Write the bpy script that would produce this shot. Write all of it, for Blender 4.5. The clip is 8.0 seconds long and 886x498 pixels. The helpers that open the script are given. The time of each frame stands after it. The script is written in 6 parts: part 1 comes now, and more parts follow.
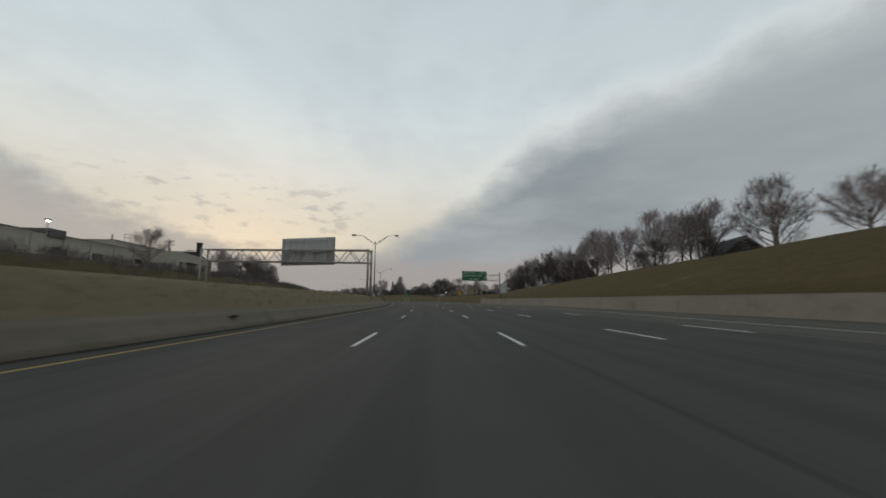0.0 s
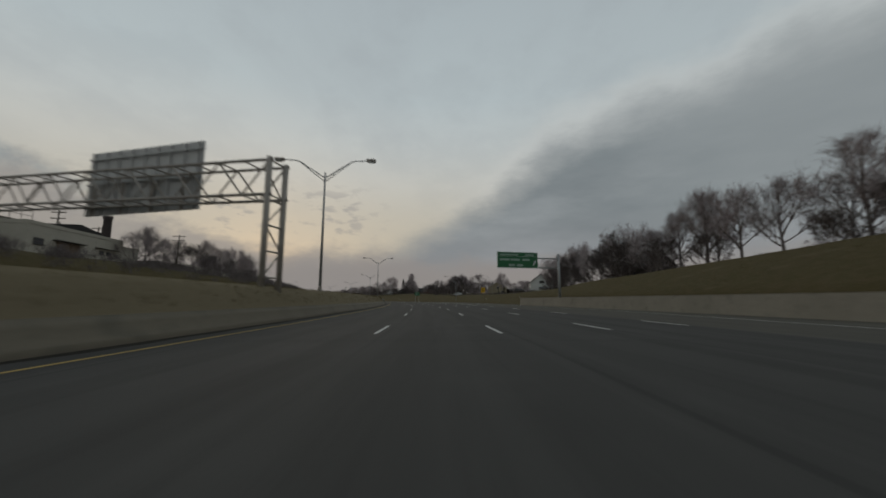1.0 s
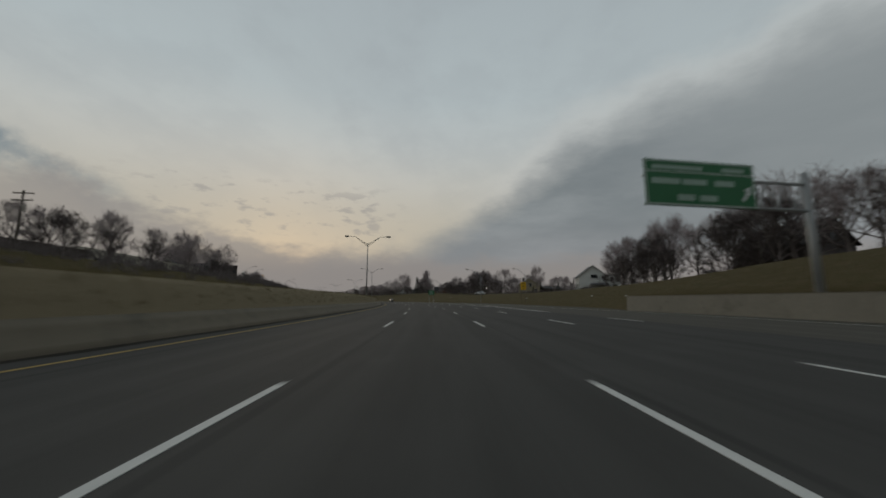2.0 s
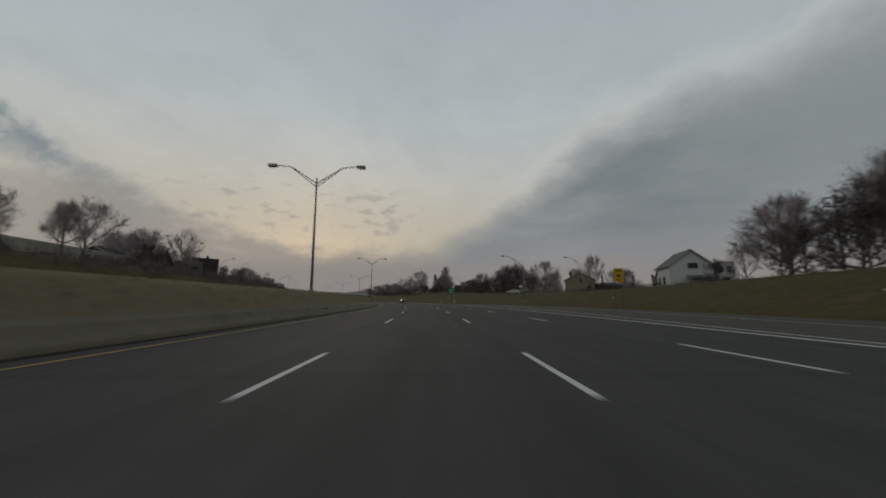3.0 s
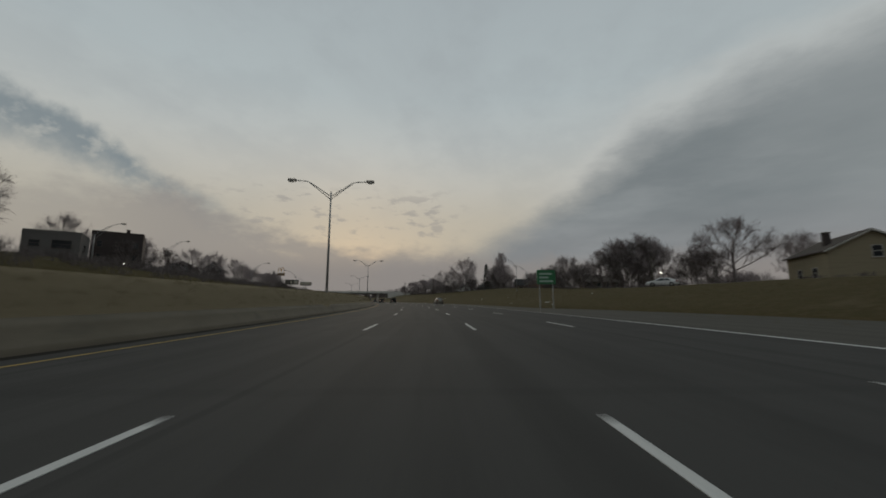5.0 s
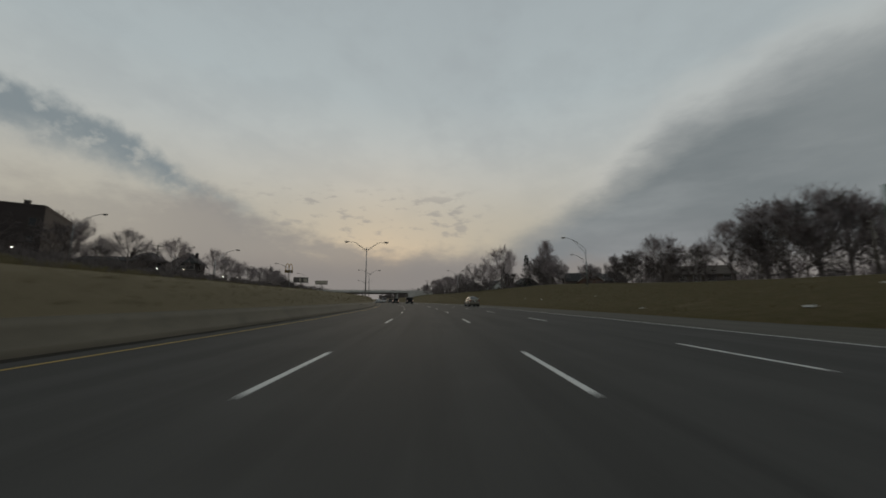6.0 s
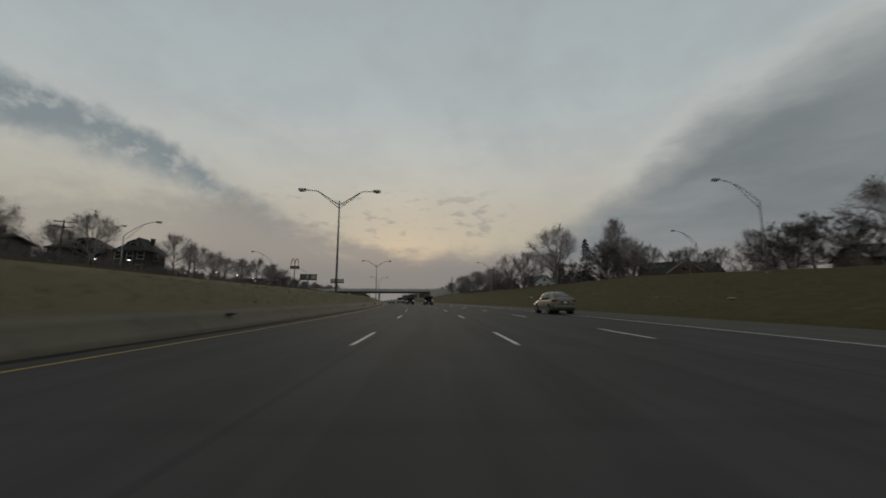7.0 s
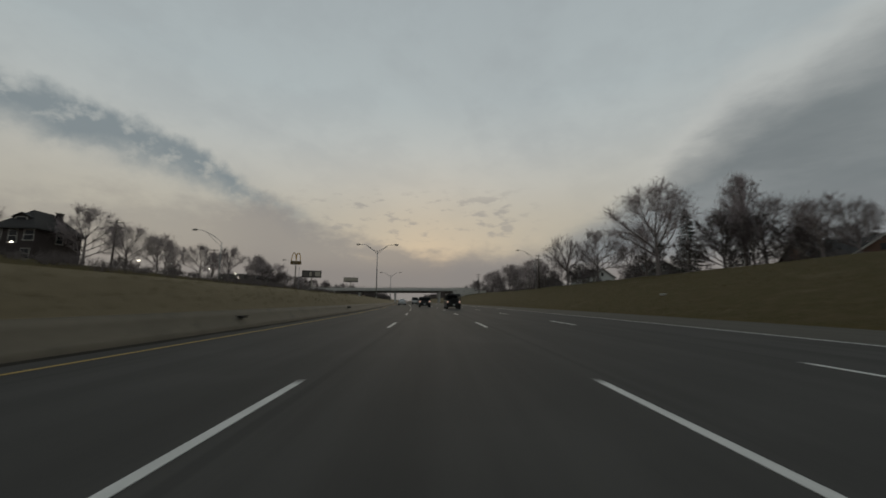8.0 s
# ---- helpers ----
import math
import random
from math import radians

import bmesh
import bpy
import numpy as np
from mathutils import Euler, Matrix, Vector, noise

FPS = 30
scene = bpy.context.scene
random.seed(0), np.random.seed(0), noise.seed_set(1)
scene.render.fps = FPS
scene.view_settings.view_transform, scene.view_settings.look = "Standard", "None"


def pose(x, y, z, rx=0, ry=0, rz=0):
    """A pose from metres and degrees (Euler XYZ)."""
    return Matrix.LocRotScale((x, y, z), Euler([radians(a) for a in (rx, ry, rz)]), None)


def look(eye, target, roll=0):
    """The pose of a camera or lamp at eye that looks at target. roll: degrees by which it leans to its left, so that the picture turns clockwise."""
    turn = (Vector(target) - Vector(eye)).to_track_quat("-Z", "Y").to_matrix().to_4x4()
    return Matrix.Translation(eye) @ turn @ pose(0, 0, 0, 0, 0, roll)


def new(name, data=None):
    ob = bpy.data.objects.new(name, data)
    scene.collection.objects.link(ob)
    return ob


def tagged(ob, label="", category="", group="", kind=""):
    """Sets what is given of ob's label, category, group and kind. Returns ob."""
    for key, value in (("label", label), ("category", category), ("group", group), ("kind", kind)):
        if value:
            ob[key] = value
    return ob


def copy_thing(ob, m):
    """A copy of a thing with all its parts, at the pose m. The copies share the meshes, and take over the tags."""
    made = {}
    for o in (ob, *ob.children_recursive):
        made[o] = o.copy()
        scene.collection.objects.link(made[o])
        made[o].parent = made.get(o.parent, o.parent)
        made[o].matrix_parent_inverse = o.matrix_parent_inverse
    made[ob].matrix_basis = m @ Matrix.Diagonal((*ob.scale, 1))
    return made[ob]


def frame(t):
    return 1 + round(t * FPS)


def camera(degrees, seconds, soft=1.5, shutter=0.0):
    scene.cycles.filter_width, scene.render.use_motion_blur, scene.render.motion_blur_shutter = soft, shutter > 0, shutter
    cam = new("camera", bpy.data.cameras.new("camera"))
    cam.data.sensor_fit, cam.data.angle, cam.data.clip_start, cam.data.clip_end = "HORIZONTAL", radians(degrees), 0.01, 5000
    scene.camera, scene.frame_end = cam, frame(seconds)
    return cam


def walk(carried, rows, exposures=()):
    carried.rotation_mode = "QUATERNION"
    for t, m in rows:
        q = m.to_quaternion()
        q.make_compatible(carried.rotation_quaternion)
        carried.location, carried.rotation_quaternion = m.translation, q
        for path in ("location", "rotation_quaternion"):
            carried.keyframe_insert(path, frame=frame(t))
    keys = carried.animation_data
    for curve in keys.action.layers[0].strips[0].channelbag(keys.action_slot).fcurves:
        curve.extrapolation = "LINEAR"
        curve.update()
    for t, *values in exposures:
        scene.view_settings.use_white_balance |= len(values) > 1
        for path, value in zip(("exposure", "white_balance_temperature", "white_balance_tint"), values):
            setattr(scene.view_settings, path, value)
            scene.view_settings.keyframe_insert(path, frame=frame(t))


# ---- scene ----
cam = camera(101.6, 8.0, soft=1.7, shutter=0.3)

# ---- the line of the road: curvature (degrees per metre, to the left) along its length ----
EYE_H = 0.97
S_MIN, S_MAX = -400, 2600
_S = np.arange(S_MIN, S_MAX + 1.0)
_K = np.interp(_S, [-60, 0, 50, 117, 200, 268, 330, 350], [0.0, 0.063, 0.079, 0.1065, 0.118, 0.110, 0.03, 0.0])
_H = np.radians(np.cumsum(_K)); _H -= _H[-S_MIN]
_X = np.cumsum(-np.sin(_H)); _Y = np.cumsum(np.cos(_H))
_X -= _X[-S_MIN]; _Y -= _Y[-S_MIN]


def heading(s):
    return float(np.interp(s, _S, _H))


def place(s, d, z=0.0):
    """s metres along the road, d metres to the right of the camera's line, z up."""
    h = heading(s)
    return Vector((float(np.interp(s, _S, _X)) + d * math.cos(h), float(np.interp(s, _S, _Y)) + d * math.sin(h), z))


def road_pose(s, d, z=0.0, turn=0.0):
    """A pose with y along the road at s, turned to the left by turn degrees."""
    p = place(s, d, z)
    return pose(p.x, p.y, p.z, 0, 0, math.degrees(heading(s)) + turn)


# seconds, metres along the road, metres right of the line, yaw from the road's direction, pitch, roll
DRIVE = [(0.0, 0.0, -0.11, -0.75, 8.05, 0.0), (0.5, 16.9, -0.13, -0.75, 8.0, 0.0), (1.0, 33.8, -0.15, -0.75, 8.0, 0.0),
         (1.5, 50.6, -0.15, -0.75, 8.0, 0.0), (2.5, 84.7, 0.05, -0.75, 8.05, 0.0), (3.5, 118.4, 0.25, -0.85, 8.1, 0.0),
         (4.5, 150.6, 0.45, -0.85, 8.07, 0.0), (5.25, 175.0, 0.3, -0.8, 8.1, 0.0), (6.0, 199.1, 0.12, -0.75, 8.1, 0.0),
         (6.5, 215.2, 0.03, -0.7, 8.1, 0.0), (7.0, 231.4, -0.05, -0.65, 8.1, 0.0), (7.5, 247.2, -0.12, -0.65, 8.15, 0.0),
         (8.0, 262.5, -0.2, -0.65, 8.2, 0.0)]


def cam_pose(s, d, yaw, pitch, roll):
    p = place(s, d, EYE_H)
    return pose(p.x, p.y, p.z, 90 + pitch, roll, math.degrees(heading(s)) + yaw)


EXPOSURES = [(0.0, 0.50, 6440, 10), (0.5, 0.30, 6460, 10), (1.0, 0.03, 6470, 10), (1.5, -0.02, 6480, 10), (3.5, -0.04, 6500, 10), (8.0, -0.07, 6600, 10)]
walk(cam, [(row[0], cam_pose(*row[1:])) for row in DRIVE], EXPOSURES)

# ---- sky ----


class Nodes:
    """Short hand for building a node tree."""

    def __init__(self, tree):
        self.tree = tree
        tree.nodes.clear()

    def add(self, kind, **inputs):
        n = self.tree.nodes.new(kind)
        for key, value in inputs.items():
            self.put(n, key, value)
        return n

    def put(self, n, key, value):
        key = int(key[1:]) if key[0] == "i" and key[1:].isdigit() else key.replace("_", " ")
        if isinstance(value, bpy.types.NodeSocket):
            self.tree.links.new(value, n.inputs[key])
        else:
            n.inputs[key].default_value = value

    def math(self, op, a, b=0.0, clamp=False):
        n = self.add("ShaderNodeMath", i0=a, i1=b)
        n.operation, n.use_clamp = op, clamp
        return n.outputs[0]

    def mix(self, f, a, b, mode="MIX"):
        n = self.add("ShaderNodeMix")
        n.data_type, n.blend_type = "RGBA", mode
        self.put(n, "i0", f)
        self.put(n, "i6", a), self.put(n, "i7", b)
        return n.outputs[2]

    def smooth(self, v, a, b):
        """0 at a, 1 at b, smoothly; a may lie above b."""
        if a > b:
            return self.math("SUBTRACT", 1.0, self.smooth(v, b, a))
        n = self.add("ShaderNodeMapRange", Value=v, From_Min=a, From_Max=b)
        n.interpolation_type = "SMOOTHSTEP"
        return n.outputs[0]

    def noise(self, vec, scale, detail=4.0, rough=0.55):
        return self.add("ShaderNodeTexNoise", Vector=vec, Scale=scale, Detail=detail, Roughness=rough).outputs["Fac"]

    def ramp(self, v, stops):
        n = self.add("ShaderNodeValToRGB", Fac=v)
        e = n.color_ramp.elements
        while len(e) < len(stops):
            e.new(0.5)
        for el, (p, c) in zip(e, stops):
            el.position, el.color = p, (*c, 1)
        return n.outputs[0]


SUN_AZ, SUN_EL = 28.0, 4.0  # degrees left of the first heading, degrees up: behind the thin cloud
world = bpy.data.worlds.new("world")
scene.world = world
world.use_nodes = True
g = Nodes(world.node_tree)
way = g.add("ShaderNodeTexCoord").outputs["Generated"]
sep = g.add("ShaderNodeSeparateXYZ", Vector=way)
vx, vy, vz = sep.outputs
up = g.math("MAXIMUM", vz, 0.03)
px, py = g.math("DIVIDE", vx, up), g.math("DIVIDE", vy, up)
deck = g.add("ShaderNodeCombineXYZ", X=px, Y=py, Z=0.0).outputs[0]
sky = g.add("ShaderNodeTexSky")
sky.sky_type, sky.sun_disc = "NISHITA", False
sky.sun_elevation, sky.sun_rotation, sky.dust_density = radians(SUN_EL), radians(-SUN_AZ), 2.0
clear = g.mix(1.0, sky.outputs[0], (0.10, 0.10, 0.10, 1), "MULTIPLY")
# thin high cloud: paler and warmer low towards the sunset, blue-grey overhead
a = radians(SUN_AZ)
toward = g.math("ADD", g.math("MULTIPLY", vx, -math.sin(a)), g.math("MULTIPLY", vy, math.cos(a)))
high = g.ramp(vz, [(0.0, (0.31, 0.29, 0.28)), (0.07, (0.37, 0.335, 0.31)), (0.16, (0.515, 0.492, 0.43)), (0.30, (0.545, 0.56, 0.535)),
                   (0.5, (0.455, 0.515, 0.53)), (0.75, (0.39, 0.445, 0.47)), (1.0, (0.34, 0.39, 0.42))])
near_sun = g.smooth(toward, 0.25, 1.0)
warm_band = g.math("MULTIPLY", g.smooth(vz, 0.27, 0.05), near_sun)
high = g.mix(g.math("MULTIPLY", warm_band, 0.7), high, (0.575, 0.505, 0.392, 1))
high = g.mix(g.math("MULTIPLY", g.smooth(toward, 0.9, -0.6), 0.40), high, (0.27, 0.31, 0.335, 1))
mottle = g.noise(g.add("ShaderNodeMapping", Vector=way, Scale=(1.0, 1.0, 1.7)).outputs[0], 6.0, 6.0, 0.6)
high = g.mix(g.math("MULTIPLY", g.smooth(mottle, 0.60, 0.34), 0.20), high, (0.33, 0.365, 0.385, 1))
sky_now = g.mix(0.90, clear, high)
# bearing (degrees right of the first heading) and height over the horizon in degrees
bearing = g.math("MULTIPLY", g.math("ARCTAN2", vx, vy), 57.2958)
rise = g.math("MULTIPLY", g.math("ARCSINE", vz), 57.2958)


def outline(points):
    """Height in degrees along the bearing, through (bearing, height) points."""
    tone = g.ramp(g.math("DIVIDE", g.math("ADD", bearing, 180.0), 360.0), [((b_ + 180.0) / 360.0, (h_ / 60.0,) * 3) for b_, h_ in points])
    return g.math("MULTIPLY", g.add("ShaderNodeSeparateColor", Color=tone).outputs[0], 60.0)


def wander(scale, detail, rough, amount, squash=1.0):
    v = g.add("ShaderNodeMapping", Vector=way, Scale=(1.0, 1.0, squash)).outputs[0]
    return g.math("MULTIPLY", g.math("SUBTRACT", g.noise(v, scale, detail, rough), 0.5), amount)


# low cream light below the thin cloud, widest towards the sunset
cream = g.math("MULTIPLY", g.math("MULTIPLY", g.smooth(rise, 25.0, 11.0), g.smooth(bearing, 35.0, -5.0)), g.smooth(bearing, -150.0, -80.0))
sky_now = g.mix(g.math("MULTIPLY", cream, 0.5), sky_now, (0.445, 0.408, 0.328, 1))
# a faint second layer of thin grey sheets high up
sheet = g.smooth(g.noise(g.add("ShaderNodeMapping", Vector=deck, Rotation=(0, 0, 0.5), Scale=(1.0, 0.35, 1.0)).outputs[0], 1.3, 5.0, 0.55), 0.46, 0.72)
sky_now = g.mix(g.math("MULTIPLY", g.math("MULTIPLY", sheet, g.smooth(rise, 14.0, 26.0)), 0.22), sky_now, (0.30, 0.325, 0.345, 1))
# the grey bank that covers one side of the sky, with a ragged edge and a pale rim
edge = outline([(-62, 2.0), (-30, 4.0), (-11, 8.0), (-4, 10.4), (6, 16.2), (12, 20.2), (18, 24.2), (22, 25.6), (33, 27.0), (44, 28.3), (60, 28.9), (100, 29.0), (150, 20.0)])
inside = g.math("ADD", g.math("SUBTRACT", edge, rise), g.math("ADD", wander(5.0, 3.0, 0.5, 7.0), wander(14.0, 5.0, 0.6, 3.6, 2.6)))
rim = g.math("MULTIPLY", g.smooth(inside, -5.5, -0.6), g.smooth(bearing, -6.0, 10.0))
sky_now = g.mix(g.math("MULTIPLY", rim, 0.35), sky_now, (0.56, 0.56, 0.53, 1))
bank = g.math("ADD", g.math("MULTIPLY", g.smooth(inside, -2.4, 1.6), 0.56), g.math("MULTIPLY", g.smooth(inside, -0.4, 5.0), 0.40))
layers = g.noise(g.add("ShaderNodeMapping", Vector=way, Rotation=(0, radians(-22), 0), Scale=(1.0, 1.0, 3.6)).outputs[0], 3.4, 5.0, 0.55)
bank_in = g.ramp(layers, [(0.3, (0.152, 0.178, 0.190)), (0.5, (0.188, 0.213, 0.224)), (0.70, (0.246, 0.270, 0.280))])
bank_in = g.mix(g.math("MULTIPLY", g.smooth(inside, 5.0, 1.0), 0.40), bank_in, (0.245, 0.262, 0.272, 1))
bank_in = g.mix(g.math("MULTIPLY", g.smooth(rise, 15.0, 30.0), 0.55), bank_in, (0.300, 0.328, 0.340, 1))
bank_in = g.mix(g.math("MULTIPLY", g.smooth(bearing, 18.0, 45.0), 0.55), bank_in, (0.262, 0.290, 0.298, 1))
bank_in = g.mix(g.math("MULTIPLY", g.smooth(rise, 14.0, 5.0), 0.55), bank_in, (0.262, 0.268, 0.280, 1))
sky_now = g.mix(bank, sky_now, bank_in)
# a broken band of lower cloud on the other side
top = outline([(-150, 16.0), (-100, 20.5), (-78, 22.2), (-72, 22.3), (-66, 21.4), (-61, 19.9), (-57, 17.6), (-53, 15.6), (-49, 14.3), (-45, 12.2), (-38, 9.0), (-30, 5.0), (0, 0.0)])
foot = outline([(-150, 12.0), (-100, 17.0), (-78, 17.6), (-72, 17.4), (-66, 16.6), (-60, 15.4), (-54, 13.2), (-48, 10.5), (-40, 7.0), (0, 0.0)])
jag = g.math("ADD", wander(16.0, 4.0, 0.55, 3.6), wander(42.0, 3.0, 0.6, 1.6))
under = g.math("ADD", g.math("SUBTRACT", top, rise), jag)
over = g.math("ADD", g.math("SUBTRACT", rise, foot), g.math("ADD", jag, wander(7.0, 3.0, 0.5, 3.0)))
band = g.math("MULTIPLY", g.smooth(under, -1.0, 1.4), g.smooth(over, -2.0, 2.6))
holes = g.smooth(g.noise(g.add("ShaderNodeMapping", Vector=way, Scale=(1.0, 1.0, 1.3)).outputs[0], 24.0, 4.0, 0.55), 0.50, 0.70)
band = g.math("MULTIPLY", band, g.math("SUBTRACT", 1.0, g.math("MULTIPLY", holes, 0.55)))
band = g.math("MULTIPLY", band, g.smooth(bearing, -40.0, -58.0))
sky_now = g.mix(g.math("MULTIPLY", band, 0.90), sky_now, (0.200, 0.242, 0.266, 1))
# the soft grey smear in which that band ends, sinking to the horizon ahead
fall = outline([(-76, 12.0), (-62, 14.0), (-55, 14.8), (-50, 13.6), (-45, 11.8), (-40, 10.2), (-34, 8.8), (-26, 7.6), (-12, 7.6), (-2, 6.0)])
smear = g.math("ADD", g.math("SUBTRACT", fall, rise), g.math("ADD", wander(9.0, 5.0, 0.6, 9.0, 2.2), wander(26.0, 4.0, 0.6, 2.4, 1.8)))
smear = g.math("MULTIPLY", g.smooth(smear, -1.2, 3.0), g.math("ADD", 0.45, g.math("MULTIPLY", g.smooth(bearing, -66.0, -50.0), 0.33)))
sky_now = g.mix(smear, sky_now, (0.276, 0.259, 0.246, 1))
# small flat dark puffs in the pale gap
spread = g.add("ShaderNodeCombineXYZ", X=g.math("MULTIPLY", bearing, 0.30), Y=g.math("MULTIPLY", rise, 0.80), Z=0.0).outputs[0]
clump = g.noise(spread, 0.28, 2.0, 0.5)
puff = g.smooth(g.math("ADD", g.noise(spread, 1.15, 4.0, 0.55), g.math("MULTIPLY", g.math("SUBTRACT", clump, 0.5), 0.5)), 0.53, 0.68)
where = g.math("MULTIPLY", g.smooth(bearing, -52.0, -40.0), g.smooth(bearing, -8.0, -17.0))
where = g.math("MULTIPLY", where, g.math("MULTIPLY", g.smooth(rise, 8.5, 10.5), g.smooth(rise, 18.5, 14.5)))
sky_now = g.mix(g.math("MULTIPLY", g.math("MULTIPLY", puff, where), 0.50), sky_now, (0.29, 0.278, 0.272, 1))
# grey murk on the horizon
murk = g.math("ADD", rise, wander(5.0, 4.0, 0.55, 3.6))
murk = g.math("MULTIPLY", g.smooth(murk, 8.0, 3.6), 0.80)
sky_now = g.mix(murk, sky_now, (0.264, 0.243, 0.229, 1))
sky_now = g.mix(g.smooth(vz, 0.0, -0.06), sky_now, (0.05, 0.05, 0.045, 1))
bg = g.add("ShaderNodeBackground", Color=sky_now, Strength=1.0)
g.add("ShaderNodeOutputWorld", Surface=bg.outputs[0])

sun_data = bpy.data.lights.new("sun", "SUN")
sun_data.energy, sun_data.angle, sun_data.color = 0.35, radians(18), (1.0, 0.83, 0.64)
sun = new("sun", sun_data)
sun.matrix_world = look((-math.sin(a) * 90, math.cos(a) * 90, math.tan(radians(SUN_EL + 4)) * 90), (0, 0, 0))

# ---- materials ----
def material(name, base, rough=0.7, metal=0.0, vary=0.25, grain=8.0, bump=0.15, large=0.6, stain=(0, 0, 0), stain_f=0.0,
             coords="Object", emit=None, gloss=0.3, island=0.0, stretch=(1, 1, 1)):
    """A surface with a base colour that varies at two scales, stains and fine relief."""
    m = bpy.data.materials.new(name)
    m.use_nodes = True
    k = Nodes(m.node_tree)
    tc = k.add("ShaderNodeTexCoord")
    vec = k.add("ShaderNodeNewGeometry").outputs["Position"] if coords == "World" else tc.outputs[coords]
    vec = k.add("ShaderNodeMapping", Vector=vec, Scale=stretch).outputs[0]
    n1, n2 = k.noise(vec, grain, 5.0, 0.65), k.noise(vec, large, 4.0, 0.6)
    c = (*base, 1)
    dark, light = tuple(v * (1 - vary) for v in base) + (1,), tuple(min(1, v * (1 + vary)) for v in base) + (1,)
    col = k.mix(n1, dark, light)
    col = k.mix(k.math("MULTIPLY", k.smooth(n2, 0.40, 0.68), 0.5), col, tuple(v * (1 - vary * 0.9) for v in base) + (1,))
    if stain_f:
        n3 = k.noise(vec, large * 3.1, 6.0, 0.7)
        col = k.mix(k.math("MULTIPLY", k.smooth(n3, 0.52, 0.72), stain_f), col, (*stain, 1))
    rnd = k.add("ShaderNodeObjectInfo").outputs["Random"]
    if island:
        shade = k.math("ADD", k.math("MULTIPLY", rnd, island * 2), 1 - island)
        col = k.mix(1.0, col, k.add("ShaderNodeCombineColor", Red=shade, Green=shade, Blue=shade).outputs[0], "MULTIPLY")
    p = k.add("ShaderNodeBsdfPrincipled", Base_Color=col, Metallic=metal)
    k.put(p, "Roughness", k.math("ADD", k.math("MULTIPLY", n1, 0.2), rough - 0.1))
    k.put(p, "Specular IOR Level", gloss)
    if bump:
        k.put(p, "Normal", k.add("ShaderNodeBump", Height=n1, Strength=bump, Distance=0.03).outputs[0])
    if emit:
        k.put(p, "Emission Color", (*emit[0], 1)), k.put(p, "Emission Strength", emit[1])
    k.add("ShaderNodeOutputMaterial", Surface=p.outputs[0])
    return m


def lamp_material(name, colour, strength):
    return material(name, colour, 0.4, vary=0.02, bump=0, emit=(colour, strength))


def glass_material(name, tint, rough=0.08):
    m = bpy.data.materials.new(name)
    m.use_nodes = True
    k = Nodes(m.node_tree)
    vec = k.add("ShaderNodeTexCoord").outputs["Object"]
    col = k.mix(k.noise(vec, 0.7, 3.0), tuple(v * 0.7 for v in tint) + (1,), tuple(v * 1.3 for v in tint) + (1,))
    p = k.add("ShaderNodeBsdfPrincipled", Base_Color=col, Roughness=rough)
    k.put(p, "Specular IOR Level", 0.35)
    k.add("ShaderNodeOutputMaterial", Surface=p.outputs[0])
    return m


